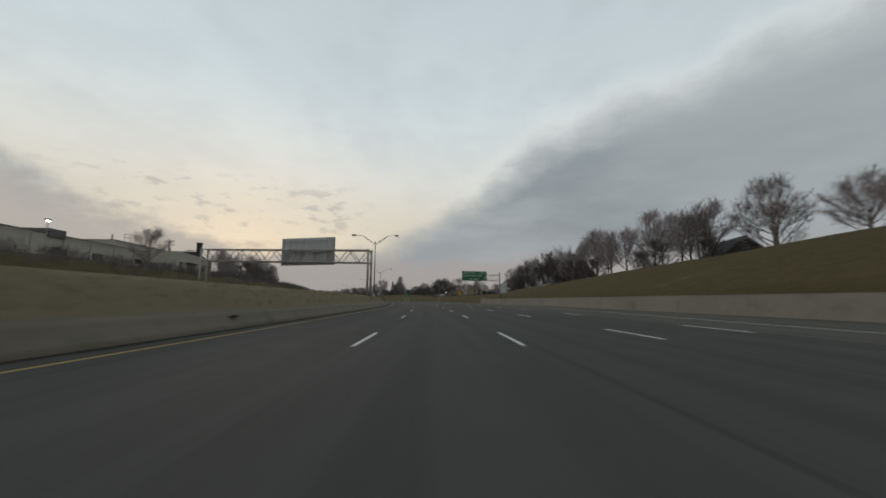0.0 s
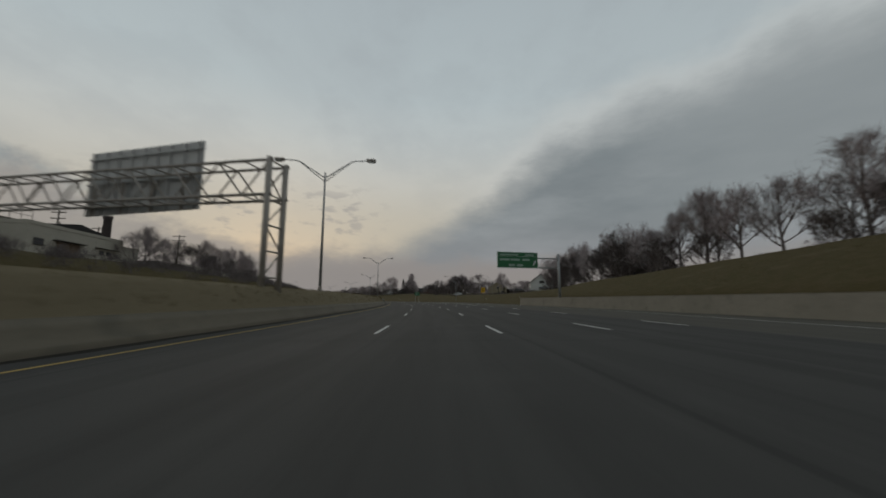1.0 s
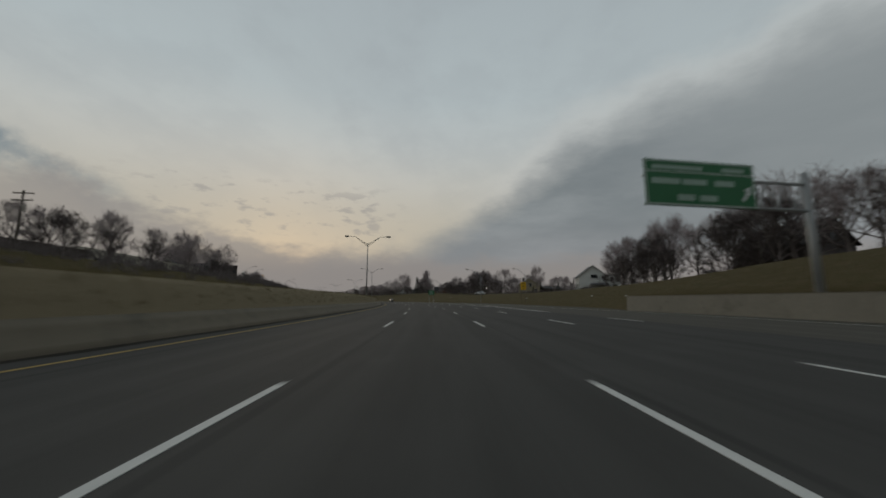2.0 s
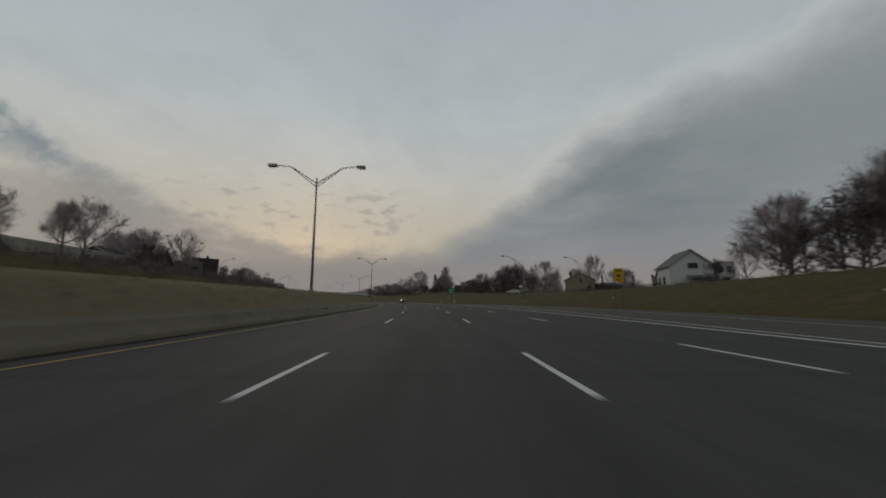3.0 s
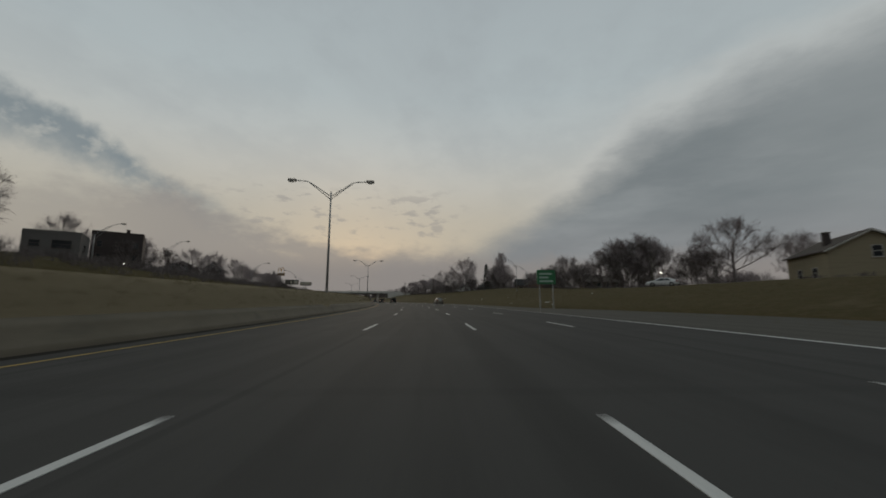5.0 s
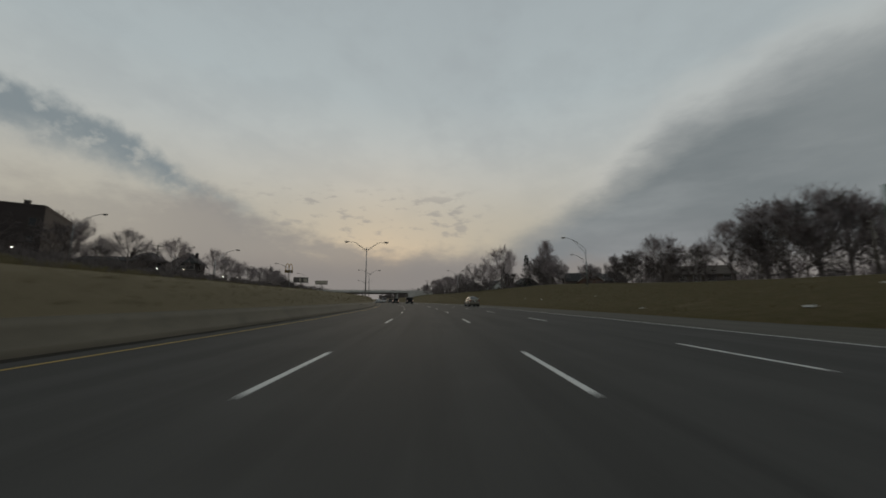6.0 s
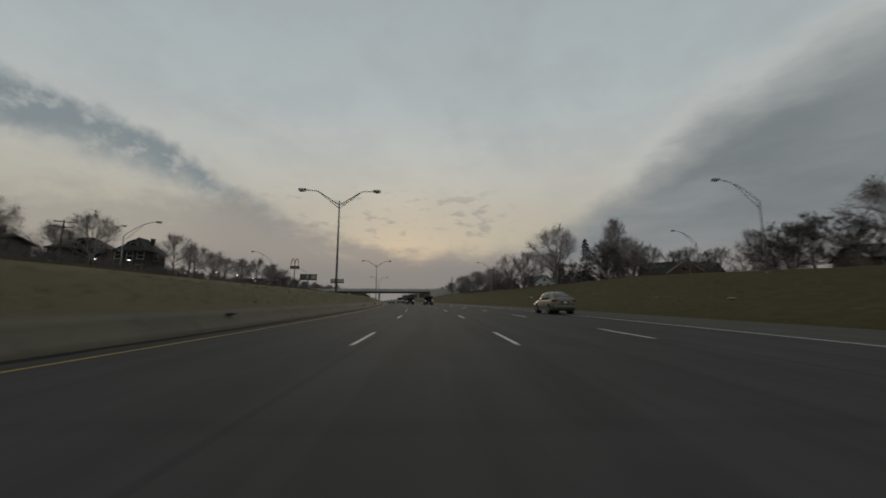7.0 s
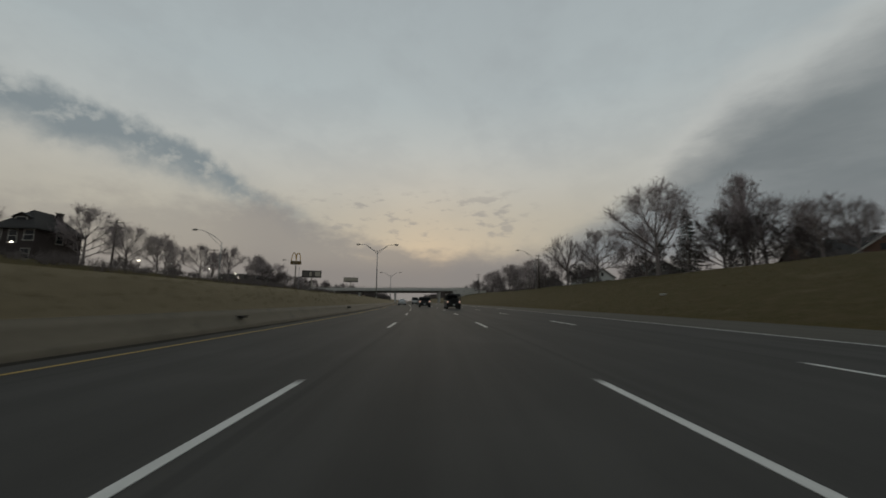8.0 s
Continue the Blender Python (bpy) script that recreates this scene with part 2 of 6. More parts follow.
def asphalt_material(name, base, seam=True):
    """Asphalt with wheel paths, patches and tar seams running along the road; UV is metres across and along."""
    m = bpy.data.materials.new(name)
    m.use_nodes = True
    k = Nodes(m.node_tree)
    uv = k.add("ShaderNodeTexCoord").outputs["UV"]
    sp = k.add("ShaderNodeSeparateXYZ", Vector=uv)
    long_vec = k.add("ShaderNodeMapping", Vector=uv, Scale=(1.0, 0.05, 1.0)).outputs[0]
    fine = k.noise(uv, 30.0, 4.0, 0.7)
    mid = k.noise(uv, 0.45, 5.0, 0.6)
    streaks = k.noise(long_vec, 1.7, 5.0, 0.6)
    lane = k.math("SINE", k.math("MULTIPLY", k.math("SUBTRACT", sp.outputs[0], 0.9), 2 * math.pi / 1.83))
    path = k.math("MULTIPLY", k.smooth(lane, 0.1, 0.9), 0.22)
    col = k.mix(fine, tuple(v * 0.72 for v in base) + (1,), tuple(v * 1.28 for v in base) + (1,))
    col = k.mix(k.math("MULTIPLY", k.smooth(streaks, 0.42, 0.66), 0.45), col, tuple(v * 0.7 for v in base) + (1,))
    col = k.mix(k.math("MULTIPLY", k.smooth(mid, 0.5, 0.7), 0.35), col, tuple(v * 1.25 for v in base) + (1,))
    col = k.mix(path, col, tuple(v * 0.62 for v in base) + (1,))
    if seam:
        wav = k.math("MULTIPLY", k.math("SUBTRACT", k.noise(long_vec, 0.6, 3.0), 0.5), 0.25)
        x = k.math("ADD", sp.outputs[0], wav)
        fr = k.math("FRACT", k.math("DIVIDE", k.math("ADD", x, 1.72), 3.66))
        line = k.math("MULTIPLY", k.smooth(fr, 0.0, 0.012), k.smooth(fr, 0.045, 0.03))
        line = k.math("MULTIPLY", line, k.smooth(k.noise(long_vec, 0.9, 3.0), 0.42, 0.55))
        col = k.mix(k.math("MULTIPLY", line, 0.22), col, (0.015, 0.015, 0.015, 1))
        fy = k.math("FRACT", k.math("DIVIDE", k.math("ADD", sp.outputs[1], k.math("MULTIPLY", wav, 2.0)), 21.3))
        cross = k.math("MULTIPLY", k.smooth(fy, 0.0, 0.002), k.smooth(fy, 0.008, 0.005))
        col = k.mix(k.math("MULTIPLY", cross, 0.3), col, (0.018, 0.018, 0.018, 1))
    p = k.add("ShaderNodeBsdfPrincipled", Base_Color=col)
    k.put(p, "Roughness", k.math("ADD", k.math("MULTIPLY", fine, 0.12), 0.84))
    k.put(p, "Specular IOR Level", 0.08)
    k.put(p, "Normal", k.add("ShaderNodeBump", Height=fine, Strength=0.25, Distance=0.01).outputs[0])
    k.add("ShaderNodeOutputMaterial", Surface=p.outputs[0])
    return m


def grass_material(name, dry=0.0):
    """Dormant grass; dry from 0 (olive) to 1 (dusty, worn to tan)."""
    m = bpy.data.materials.new(name)
    m.use_nodes = True
    k = Nodes(m.node_tree)
    pos = k.add("ShaderNodeNewGeometry").outputs["Position"]
    n1, n2, n3 = k.noise(pos, 9.0, 6.0, 0.7), k.noise(pos, 0.22, 5.0, 0.65), k.noise(pos, 1.4, 5.0, 0.6)
    col = k.mix(n2, (0.094, 0.073, 0.036, 1), (0.074, 0.064, 0.029, 1))
    col = k.mix(k.smooth(n3, 0.42, 0.62), col, (0.102, 0.079, 0.043, 1))
    col = k.mix(k.math("MULTIPLY", k.smooth(n1, 0.5, 0.35), 0.75), col, (0.052, 0.046, 0.021, 1))
    col = k.mix(k.math("MULTIPLY", k.smooth(n2, 0.60, 0.70), 0.5), col, (0.135, 0.107, 0.066, 1))
    if dry:
        dust = k.mix(n1, (0.178, 0.146, 0.092, 1), (0.245, 0.202, 0.132, 1))
        col = k.mix(k.math("MULTIPLY", k.smooth(n3, 0.05, 0.42), dry), col, dust)
    p = k.add("ShaderNodeBsdfPrincipled", Base_Color=col, Roughness=0.95)
    k.put(p, "Specular IOR Level", 0.05)
    k.put(p, "Normal", k.add("ShaderNodeBump", Height=k.math("ADD", n1, k.math("MULTIPLY", n3, 0.8)), Strength=0.8, Distance=0.12).outputs[0])
    k.add("ShaderNodeOutputMaterial", Surface=p.outputs[0])
    return m


ASPHALT = asphalt_material("asphalt", (0.067, 0.064, 0.059))
SHOULDER = asphalt_material("shoulder_paving", (0.090, 0.083, 0.070), seam=False)
GRASS = grass_material("dormant_grass")
DRY_BANK = grass_material("dusty_dry_grass", 1.0)
CONCRETE = material("weathered_concrete", (0.235, 0.215, 0.175), 0.9, vary=0.22, grain=5.0, large=0.35, stain=(0.10, 0.09, 0.07), stain_f=0.55, coords="World")
APRON = material("dusty_concrete", (0.140, 0.119, 0.087), 0.92, vary=0.3, grain=6.0, large=0.3, stain=(0.07, 0.065, 0.05), stain_f=0.6, coords="World")
BRIDGE_C = material("bridge_concrete", (0.54, 0.52, 0.48), 0.9, vary=0.2, grain=3.0, large=0.3, stain=(0.14, 0.13, 0.11), stain_f=0.6, coords="World")
PAINT_W = material("road_paint_white", (0.57, 0.56, 0.525), 0.8, vary=0.25, grain=22, large=2.0, stain=(0.22, 0.22, 0.21), stain_f=0.4, coords="World")
PAINT_Y = material("road_paint_yellow", (0.38, 0.26, 0.075), 0.8, vary=0.3, grain=22, large=1.2, stain=(0.16, 0.13, 0.08), stain_f=0.5, coords="World")
STEEL = material("galvanised_steel", (0.30, 0.305, 0.30), 0.55, 0.55, vary=0.18, grain=7, large=0.8, stain=(0.2, 0.18, 0.15), stain_f=0.35)
STEEL_D = material("dull_truss_steel", (0.36, 0.325, 0.285), 0.65, 0.3, vary=0.2, grain=6, large=0.8, stain=(0.16, 0.12, 0.09), stain_f=0.4)
ALU = material("bare_aluminium_sheet", (0.44, 0.435, 0.42), 0.55, 0.35, vary=0.14, grain=2.0, large=0.5, stain=(0.2, 0.2, 0.2), stain_f=0.35, stretch=(1, 1, 0.25))
GREEN = material("sign_green", (0.030, 0.140, 0.058), 0.5, vary=0.12, grain=4, large=0.6)
SIGN_W = material("sign_white", (0.55, 0.58, 0.55), 0.5, vary=0.1, grain=6)
LETTER = material("faded_sign_white", (0.30, 0.40, 0.33), 0.6, vary=0.2, grain=5)
SIGN_Y = material("sign_yellow", (0.62, 0.36, 0.015), 0.5, vary=0.12, grain=5)
BARK = material("bare_bark", (0.205, 0.176, 0.165), 0.95, vary=0.35, grain=14, large=2.0, gloss=0.05, stretch=(1, 1, 0.3))
TWIG = material("bare_twigs", (0.335, 0.287, 0.284), 0.95, vary=0.3, grain=6, large=0.5, bump=0, gloss=0.03, island=0.2)
SHRUB = material("dark_scrub", (0.145, 0.124, 0.118), 0.95, vary=0.35, grain=6, large=0.5, bump=0, gloss=0.03, island=0.25)
NEEDLE = material("spruce_needles", (0.020, 0.032, 0.022), 0.9, vary=0.4, grain=9, large=0.8, bump=0, gloss=0.1)
DIRT = material("gutter_dirt", (0.040, 0.036, 0.030), 0.95, vary=0.4, grain=9, large=1.2, coords="World", gloss=0.03)
STRAW = material("dry_grass_blades", (0.15, 0.12, 0.062), 0.95, vary=0.4, grain=3, large=0.4, bump=0, coords="World", gloss=0.03)
WOODPOLE = material("grey_pole_wood", (0.10, 0.085, 0.07), 0.9, vary=0.3, grain=12, large=1.0, stretch=(1, 1, 0.15))
GLASS_D = glass_material("dark_window_glass", (0.020, 0.023, 0.026))
RUBBER = material("tyre_rubber", (0.018, 0.018, 0.018), 0.85, vary=0.3, grain=20)
LIT = lamp_material("lit_lamp", (1.0, 0.93, 0.78), 7.0)
TAIL_ON = lamp_material("lit_tail_lamp", (1.0, 0.62, 0.48), 0.55)
HEAD_ON = lamp_material("lit_headlamp", (1.0, 0.92, 0.75), 9.0)

# ---- building helpers ----
def part(name, bm, mat, parent, label="", smooth=False):
    """Links a bmesh as one mesh under a thing or a part."""
    me = bpy.data.meshes.new(name)
    bm.to_mesh(me)
    bm.free()
    for m in (mat if isinstance(mat, (list, tuple)) else [mat]):
        me.materials.append(m)
    if smooth:
        me.polygons.foreach_set("use_smooth", [True] * len(me.polygons))
    ob = new(name, me)
    ob.parent = parent
    if label:
        ob["label"] = label
    return ob


def raw_part(name, verts, faces, mat, parent, label="", smooth=False):
    me = bpy.data.meshes.new(name)
    me.from_pydata(verts, [], faces)
    me.materials.append(mat)
    if smooth:
        me.polygons.foreach_set("use_smooth", [True] * len(me.polygons))
    ob = new(name, me)
    ob.parent = parent
    if label:
        ob["label"] = label
    return ob


def thing(name, m, label, category, group="", kind=""):
    ob = new(name)
    ob.empty_display_size = 0.2
    ob.matrix_basis = m
    return tagged(ob, label, category, group, kind)


def box(bm, x0, x1, y0, y1, z0, z1, bevel=0.0):
    r = bmesh.ops.create_cube(bm, size=1.0)
    for v in r["verts"]:
        v.co = Vector(((x0 + x1) / 2 + v.co.x * (x1 - x0), (y0 + y1) / 2 + v.co.y * (y1 - y0), (z0 + z1) / 2 + v.co.z * (z1 - z0)))
    if bevel:
        edges = list({e for v in r["verts"] for e in v.link_edges})
        bmesh.ops.bevel(bm, geom=edges, offset=bevel, segments=2, affect="EDGES", profile=0.6)
    return bm


def B(*dims, bevel=0.0):
    return box(bmesh.new(), *dims, bevel=bevel)


def tube(bm, pts, radii, n=8, cap=True):
    """A tube through the points, with a radius at each."""
    pts = [Vector(p) for p in pts]
    rings = []
    for i, p in enumerate(pts):
        d = (pts[min(i + 1, len(pts) - 1)] - pts[max(i - 1, 0)]).normalized()
        q = d.to_track_quat("Z", "Y")
        r = radii[i] if isinstance(radii, (list, tuple)) else radii
        rings.append([bm.verts.new(p + q @ Vector((r * math.cos(2 * math.pi * k / n), r * math.sin(2 * math.pi * k / n), 0))) for k in range(n)])
    for a, b in zip(rings, rings[1:]):
        for k in range(n):
            bm.faces.new((a[k], a[(k + 1) % n], b[(k + 1) % n], b[k]))
    if cap:
        bm.faces.new(rings[0][::-1])
        bm.faces.new(rings[-1])
    return bm


def T(pts, radii, n=8):
    return tube(bmesh.new(), pts, radii, n)


def prism(poly, axis, lo, hi):
    """A polygon (two coordinates) pushed along an axis ('x', 'y' or 'z')."""
    bm = bmesh.new()

    def at(p, h):
        return {"x": (h, p[0], p[1]), "y": (p[0], h, p[1]), "z": (p[0], p[1], h)}[axis]

    a = [bm.verts.new(at(p, lo)) for p in poly]
    b = [bm.verts.new(at(p, hi)) for p in poly]
    n = len(poly)
    for i in range(n):
        bm.faces.new((a[i], a[(i + 1) % n], b[(i + 1) % n], b[i]))
    bm.faces.new(a[::-1]), bm.faces.new(b)
    bmesh.ops.recalc_face_normals(bm, faces=bm.faces)
    return bm


def ribbon(name, profile, s0, s1, mat, step=3.0, parent=None, label="", category="", kind="structure", uv=False, second=None):
    """A strip along the road; profile(s) gives its points (metres to the right, height)."""
    n = max(1, int((s1 - s0) / step))
    verts, faces, uvs = [], [], []
    k = 0
    for i in range(n + 1):
        s = s0 + (s1 - s0) * i / n
        pr = profile(s) if callable(profile) else profile
        k = len(pr)
        for d, z in pr:
            verts.append(place(s, d, z))
            uvs.append((d, s))
    for i in range(n):
        for j in range(k - 1):
            faces.append((i * k + j, i * k + j + 1, (i + 1) * k + j + 1, (i + 1) * k + j))
    me = bpy.data.meshes.new(name)
    me.from_pydata(verts, [], faces)
    me.materials.append(mat)
    if second:
        me.materials.append(second[0])
        for f in me.polygons:
            d = sum(uvs[v][0] for v in f.vertices) / len(f.vertices)
            f.material_index = 1 if second[1] < d < second[2] else 0
    if uv:
        layer = me.uv_layers.new(name="metres")
        for li, loop in enumerate(me.loops):
            layer.data[li].uv = uvs[loop.vertex_index]
    me.polygons.foreach_set("use_smooth", [True] * len(me.polygons))
    ob = new(name, me)
    ob.parent = parent
    if parent is None:
        tagged(ob, label, category, "", kind)
    return ob


# ---- the ground, the road and its markings ----
WALL_END = 101.0


def paved_edge(s):
    return float(np.interp(s, [-60, 60, 101, 109, 150, 188, 204, 214, 300, 700], [19.6, 19.6, 18.7, 21.0, 22.6, 21.6, 19.0, 14.9, 14.8, 14.8]))


def crest_right(s):
    return float(np.interp(s, [0, 27, 63, 100, 120, 144, 177, 225, 250, 265, 290, 330, 385, 440, 470, 520],
                           [7.0, 6.8, 6.1, 5.0, 3.8, 3.2, 2.8, 3.0, 3.4, 4.0, 5.0, 4.9, 4.6, 5.0, 5.2, 4.0]))


def crest_median(s):
    return float(np.interp(s, [0, 150, 240, 330, 430, 470], [1.66, 1.66, 1.78, 1.6, 0.9, 0.5]))


def rough_ground(s, d, size):
    return size * noise.noise(Vector((s * 0.11, d * 0.23, 3.1))) + size * 0.5 * noise.noise(Vector((s * 0.5, d * 0.9, 7.7)))


def ground_section(s):
    e, zr, zc = paved_edge(s), crest_right(s), crest_median(s)
    foot = 1.29 if s < WALL_END else 0.12
    zl = 5.7 + 0.35 * math.sin(s * 0.013)
    pts = [(-520, 8.6), (-260, 8.4), (-120, 7.6), (-80, 7.0), (-60, 6.5), (-48, zl + 0.45), (-42, zl), (-38, zl - 0.9), (-33.5, zl * 0.45),
           (-29.6, 0.1), (-29.0, -0.06), (-12.6, -0.06), (-12.2, 0.12), (-11.0, zc * 0.55), (-9.7, zc - 0.06), (-8.9, zc), (-8.45, zc - 0.03),
           (-8.1, zc * 0.86), (-7.75, zc * 0.6), (-7.4, zc * 0.36), (-6.98, 0.10), (-6.94, -0.07), (0, -0.07), (8, -0.07), (e + 0.06, -0.07), (e + 0.34, foot)]
    for f in (0.14, 0.3, 0.48, 0.66, 0.82, 0.93, 1.0):
        curve = f + 0.10 * math.sin(math.pi * f)
        pts.append((e + 0.3 + (36 - e - 0.3) * f, foot + (zr - foot) * min(1.0, curve)))
    pts += [(40, zr + 0.25), (48, zr + 0.5), (70, zr + 0.8), (120, zr + 1.2), (260, zr + 1.6), (520, zr + 2), (2400, zr + 3)]
    out = []
    for d, z in pts:
        if z > 0.3 and -200 < d < 200:
            z += rough_ground(s, d, 0.03 if abs(d) < 12 else 0.16)
        out.append((d, z))
    return out


ribbon("ground", ground_section, -90, 2400, GRASS, step=3.0, label="dormant olive brown grass banks of a sunken freeway", category="ground", second=(DRY_BANK, -11.5, -6.9))
ribbon("road", [(-6.93, 0.0), (-3, 0.0), (1, 0.0), (5, 0.0), (9.75, 0.0)], -90, 1400, ASPHALT, step=3.0, label="worn dark grey asphalt freeway lanes", category="road", uv=True)
ribbon("hard_shoulder", lambda s: [(9.75, -0.004), (12, -0.006), (paved_edge(s) + 0.28, -0.02)], -90, 1400, SHOULDER, step=2.0,
       label="pale dusty paved shoulder beside the lanes", category="shoulder", uv=True)
ribbon("opposite_road", [(-28.9, 0.0), (-20, 0.0), (-12.55, 0.0)], -90, 1400, ASPHALT, step=4.0,
       label="grey asphalt opposite carriageway behind the median", category="road", uv=True)
ribbon("median_kerb", lambda s: [(-6.90, -0.03), (-6.93, 0.13), (-7.02, 0.16), (-7.26, crest_median(s) * 0.27), (-7.42, crest_median(s) * 0.385), (-7.46, crest_median(s) * 0.33)],
       -90, 470, APRON, step=2.5, label="dusty grey concrete kerb and apron under the median bank", category="kerb")
ribbon("gutter", lambda s: [(-6.935, 0.014), (-6.80, 0.008), (-6.62 + 0.16 * noise.noise(Vector((s * 0.7, 0, 0))) + 0.1 * noise.noise(Vector((s * 2.9, 4, 0))), 0.003)], -90, 470, DIRT, step=0.7,
       label="dark dirt gathered in the gutter by the median", category="gutter")
ribbon("edge_line_yellow", [(-6.0, 0.005), (-5.89, 0.005)], -60, 900, PAINT_Y, label="worn solid yellow line along the median shoulder", category="road marking")


def ramp_left(s):
    return float(np.interp(s, [98, 113, 134, 148, 165, 180, 196], [9.62, 10.4, 12.2, 13.3, 15.4, 17.2, 19.0]))


def ramp_right(s):
    return float(np.interp(s, [-60, 15, 70, 92, 114, 134, 165, 190], [12.8, 13.1, 16.5, 16.7, 16.2, 18.0, 20.6, 20.9]))


ribbon("edge_line_white", lambda s: [(9.38 if s < 184 else 9.42, 0.006), (9.58 if s < 184 else 9.54, 0.006)], 98, 900, PAINT_W, label="solid white edge line beside the shoulder", category="road marking")
ribbon("ramp_line_left", lambda s: [(ramp_left(s) - 0.06, 0.004), (ramp_left(s) + 0.06, 0.004)], 98, 176, PAINT_W,
       label="solid white line along the parting exit ramp", category="road marking")
ribbon("ramp_line_right", lambda s: [(ramp_right(s) - 0.05, 0.004), (ramp_right(s) + 0.05, 0.004)], -60, 150, PAINT_W,
       label="worn white edge line of the exit lane", category="road marking")
dash_bm = B(-0.05, 0.05, 0.0, 3.1, 0.0, 0.006)
dash_me = bpy.data.meshes.new("dash")
dash_bm.to_mesh(dash_me)
dash_bm.free()
dash_me.materials.append(PAINT_W)
for k, (d, lo, hi) in enumerate(((-1.88, -28.6, 640), (1.78, -28.6, 640), (5.6, -27.4, 640), (9.5, -25.6, 100))):
    line = thing("lane_line_%d" % (k + 1), pose(0, 0, 0), "broken white lane line worn by traffic", "road marking", "", "structure")
    s = lo
    while s < hi:
        ob = new("dash", dash_me)
        ob.parent = line
        ob.matrix_basis = road_pose(s, d, 0.001)
        s += 12.19

# the low concrete wall at the foot of the bank, cast in panels
wall = thing("wall_right", pose(0, 0, 0), "low tan weathered concrete retaining wall at the bank's foot", "wall", "", "structure")
wall_bm = prism([(0.0, -0.05), (0.02, 0.10), (0.10, 1.29), (0.08, 1.34), (0.42, 1.34), (0.45, -0.05)], "y", 0.012, 5.988)
wall_me = bpy.data.meshes.new("panel")
wall_bm.to_mesh(wall_me)
wall_bm.free()
wall_me.materials.append(CONCRETE)
s = -85.0
while s < WALL_END:
    ob = new("panel", wall_me)
    ob.parent = wall
    a, b = place(s, paved_edge(s)), place(s + 6.0, paved_edge(s + 6.0))
    way_ = (b - a).normalized()
    turn_z = math.degrees(math.atan2(-way_.x, way_.y))
    ob.matrix_basis = pose(a.x, a.y, 0.0, 0, 0, turn_z) @ Matrix.Diagonal((1, (b - a).length / 6.0, 1, 1))
    s += 6.0

# ---- the bridge over the freeway ----
BRIDGE_S = 460.0
GIRDER = material("brown_girder_paint", (0.10, 0.085, 0.07), 0.7, vary=0.3, grain=4, large=0.4)


def bridge():
    m = road_pose(BRIDGE_S, 0, 1.25)
    ob = thing("bridge", m, "grey concrete road bridge on piers across the freeway", "bridge", "", "structure")
    part("deck", B(-60, 34, 0, 11, 5.35, 5.75), BRIDGE_C, ob)
    for y in (0.0, 10.6):
        part("parapet", B(-66, 36, y - 0.05, y + 0.4, 5.76, 6.75, bevel=0.04), BRIDGE_C, ob)
        part("fascia", B(-60, 34, y - 0.22, y - 0.054, 5.2, 5.74), BRIDGE_C, ob, "pale concrete deck edge")
    for i in range(6):
        part("girder", B(-40, 23, 0.5 + i * 1.9, 0.95 + i * 1.9, 4.25, 5.34), GIRDER, ob, "dark steel bridge girder")
    for x in (-27.6, -8.6, 15.6):
        part("pier_cap", B(x - 0.6, x + 0.6, 0.2, 10.8, 3.6, 4.24, bevel=0.05), BRIDGE_C, ob)
        for y in (1.4, 5.5, 9.6):
            part("pier", B(x - 0.42, x + 0.42, y - 0.42, y + 0.42, -1.4, 3.61, bevel=0.05), BRIDGE_C, ob)
    for x0, x1 in ((-60, -40.5), (23, 31)):
        part("abutment", B(x0, x1, -0.3, 11.3, -1.5, 5.33), BRIDGE_C, ob)
    part("slope_paving", prism([(-40.4, 4.2), (-29.2, -1.2), (-29.6, -1.5), (-40.4, -1.5)], "y", -3.0, 13.0), BRIDGE_C, ob, "sloped concrete under the end span")
    for sx, x in ((-1, -40.6), (1, 23.1)):
        part("wing_wall", prism([(x, -1.0), (x, 5.6), (x + sx * 18, 5.6), (x + sx * 18, 4.2)], "y", -1.0, -0.4), BRIDGE_C, ob)
    for i in range(43):
        x = -62 + i * 2.3
        part("railing_post", T([(x, 0.2, 6.7), (x, 0.2, 7.35)], 0.035, 4), STEEL_D, ob)
    for z in (7.0, 7.35):
        part("rail", T([(-64, 0.2, z), (36, 0.2, z)], 0.035, 5), STEEL_D, ob)


bridge()

# ---- lamps, gantry and signs ----
def luminaire(parent, x, z, sx):
    head = part("luminaire", B(x - 0.12, x + 0.62, -0.17, 0.17, z - 0.10, z + 0.12, bevel=0.06), STEEL_D, parent, "flat grey lamp head")
    head_lens = B(x + 0.08, x + 0.56, -0.12, 0.12, z - 0.17, z - 0.098, bevel=0.03)
    lens = part("lens", head_lens, SIGN_W, head)
    if sx < 0:
        for ob in (head, lens):
            ob.data.transform(Matrix.Diagonal((-1, 1, 1, 1)))
            ob.data.flip_normals()


def bend(p0, p1, p2, n=10):
    p0, p1, p2 = Vector(p0), Vector(p1), Vector(p2)
    return [p0 * (1 - t) ** 2 + p1 * 2 * t * (1 - t) + p2 * t * t for t in (i / n for i in range(n + 1))]


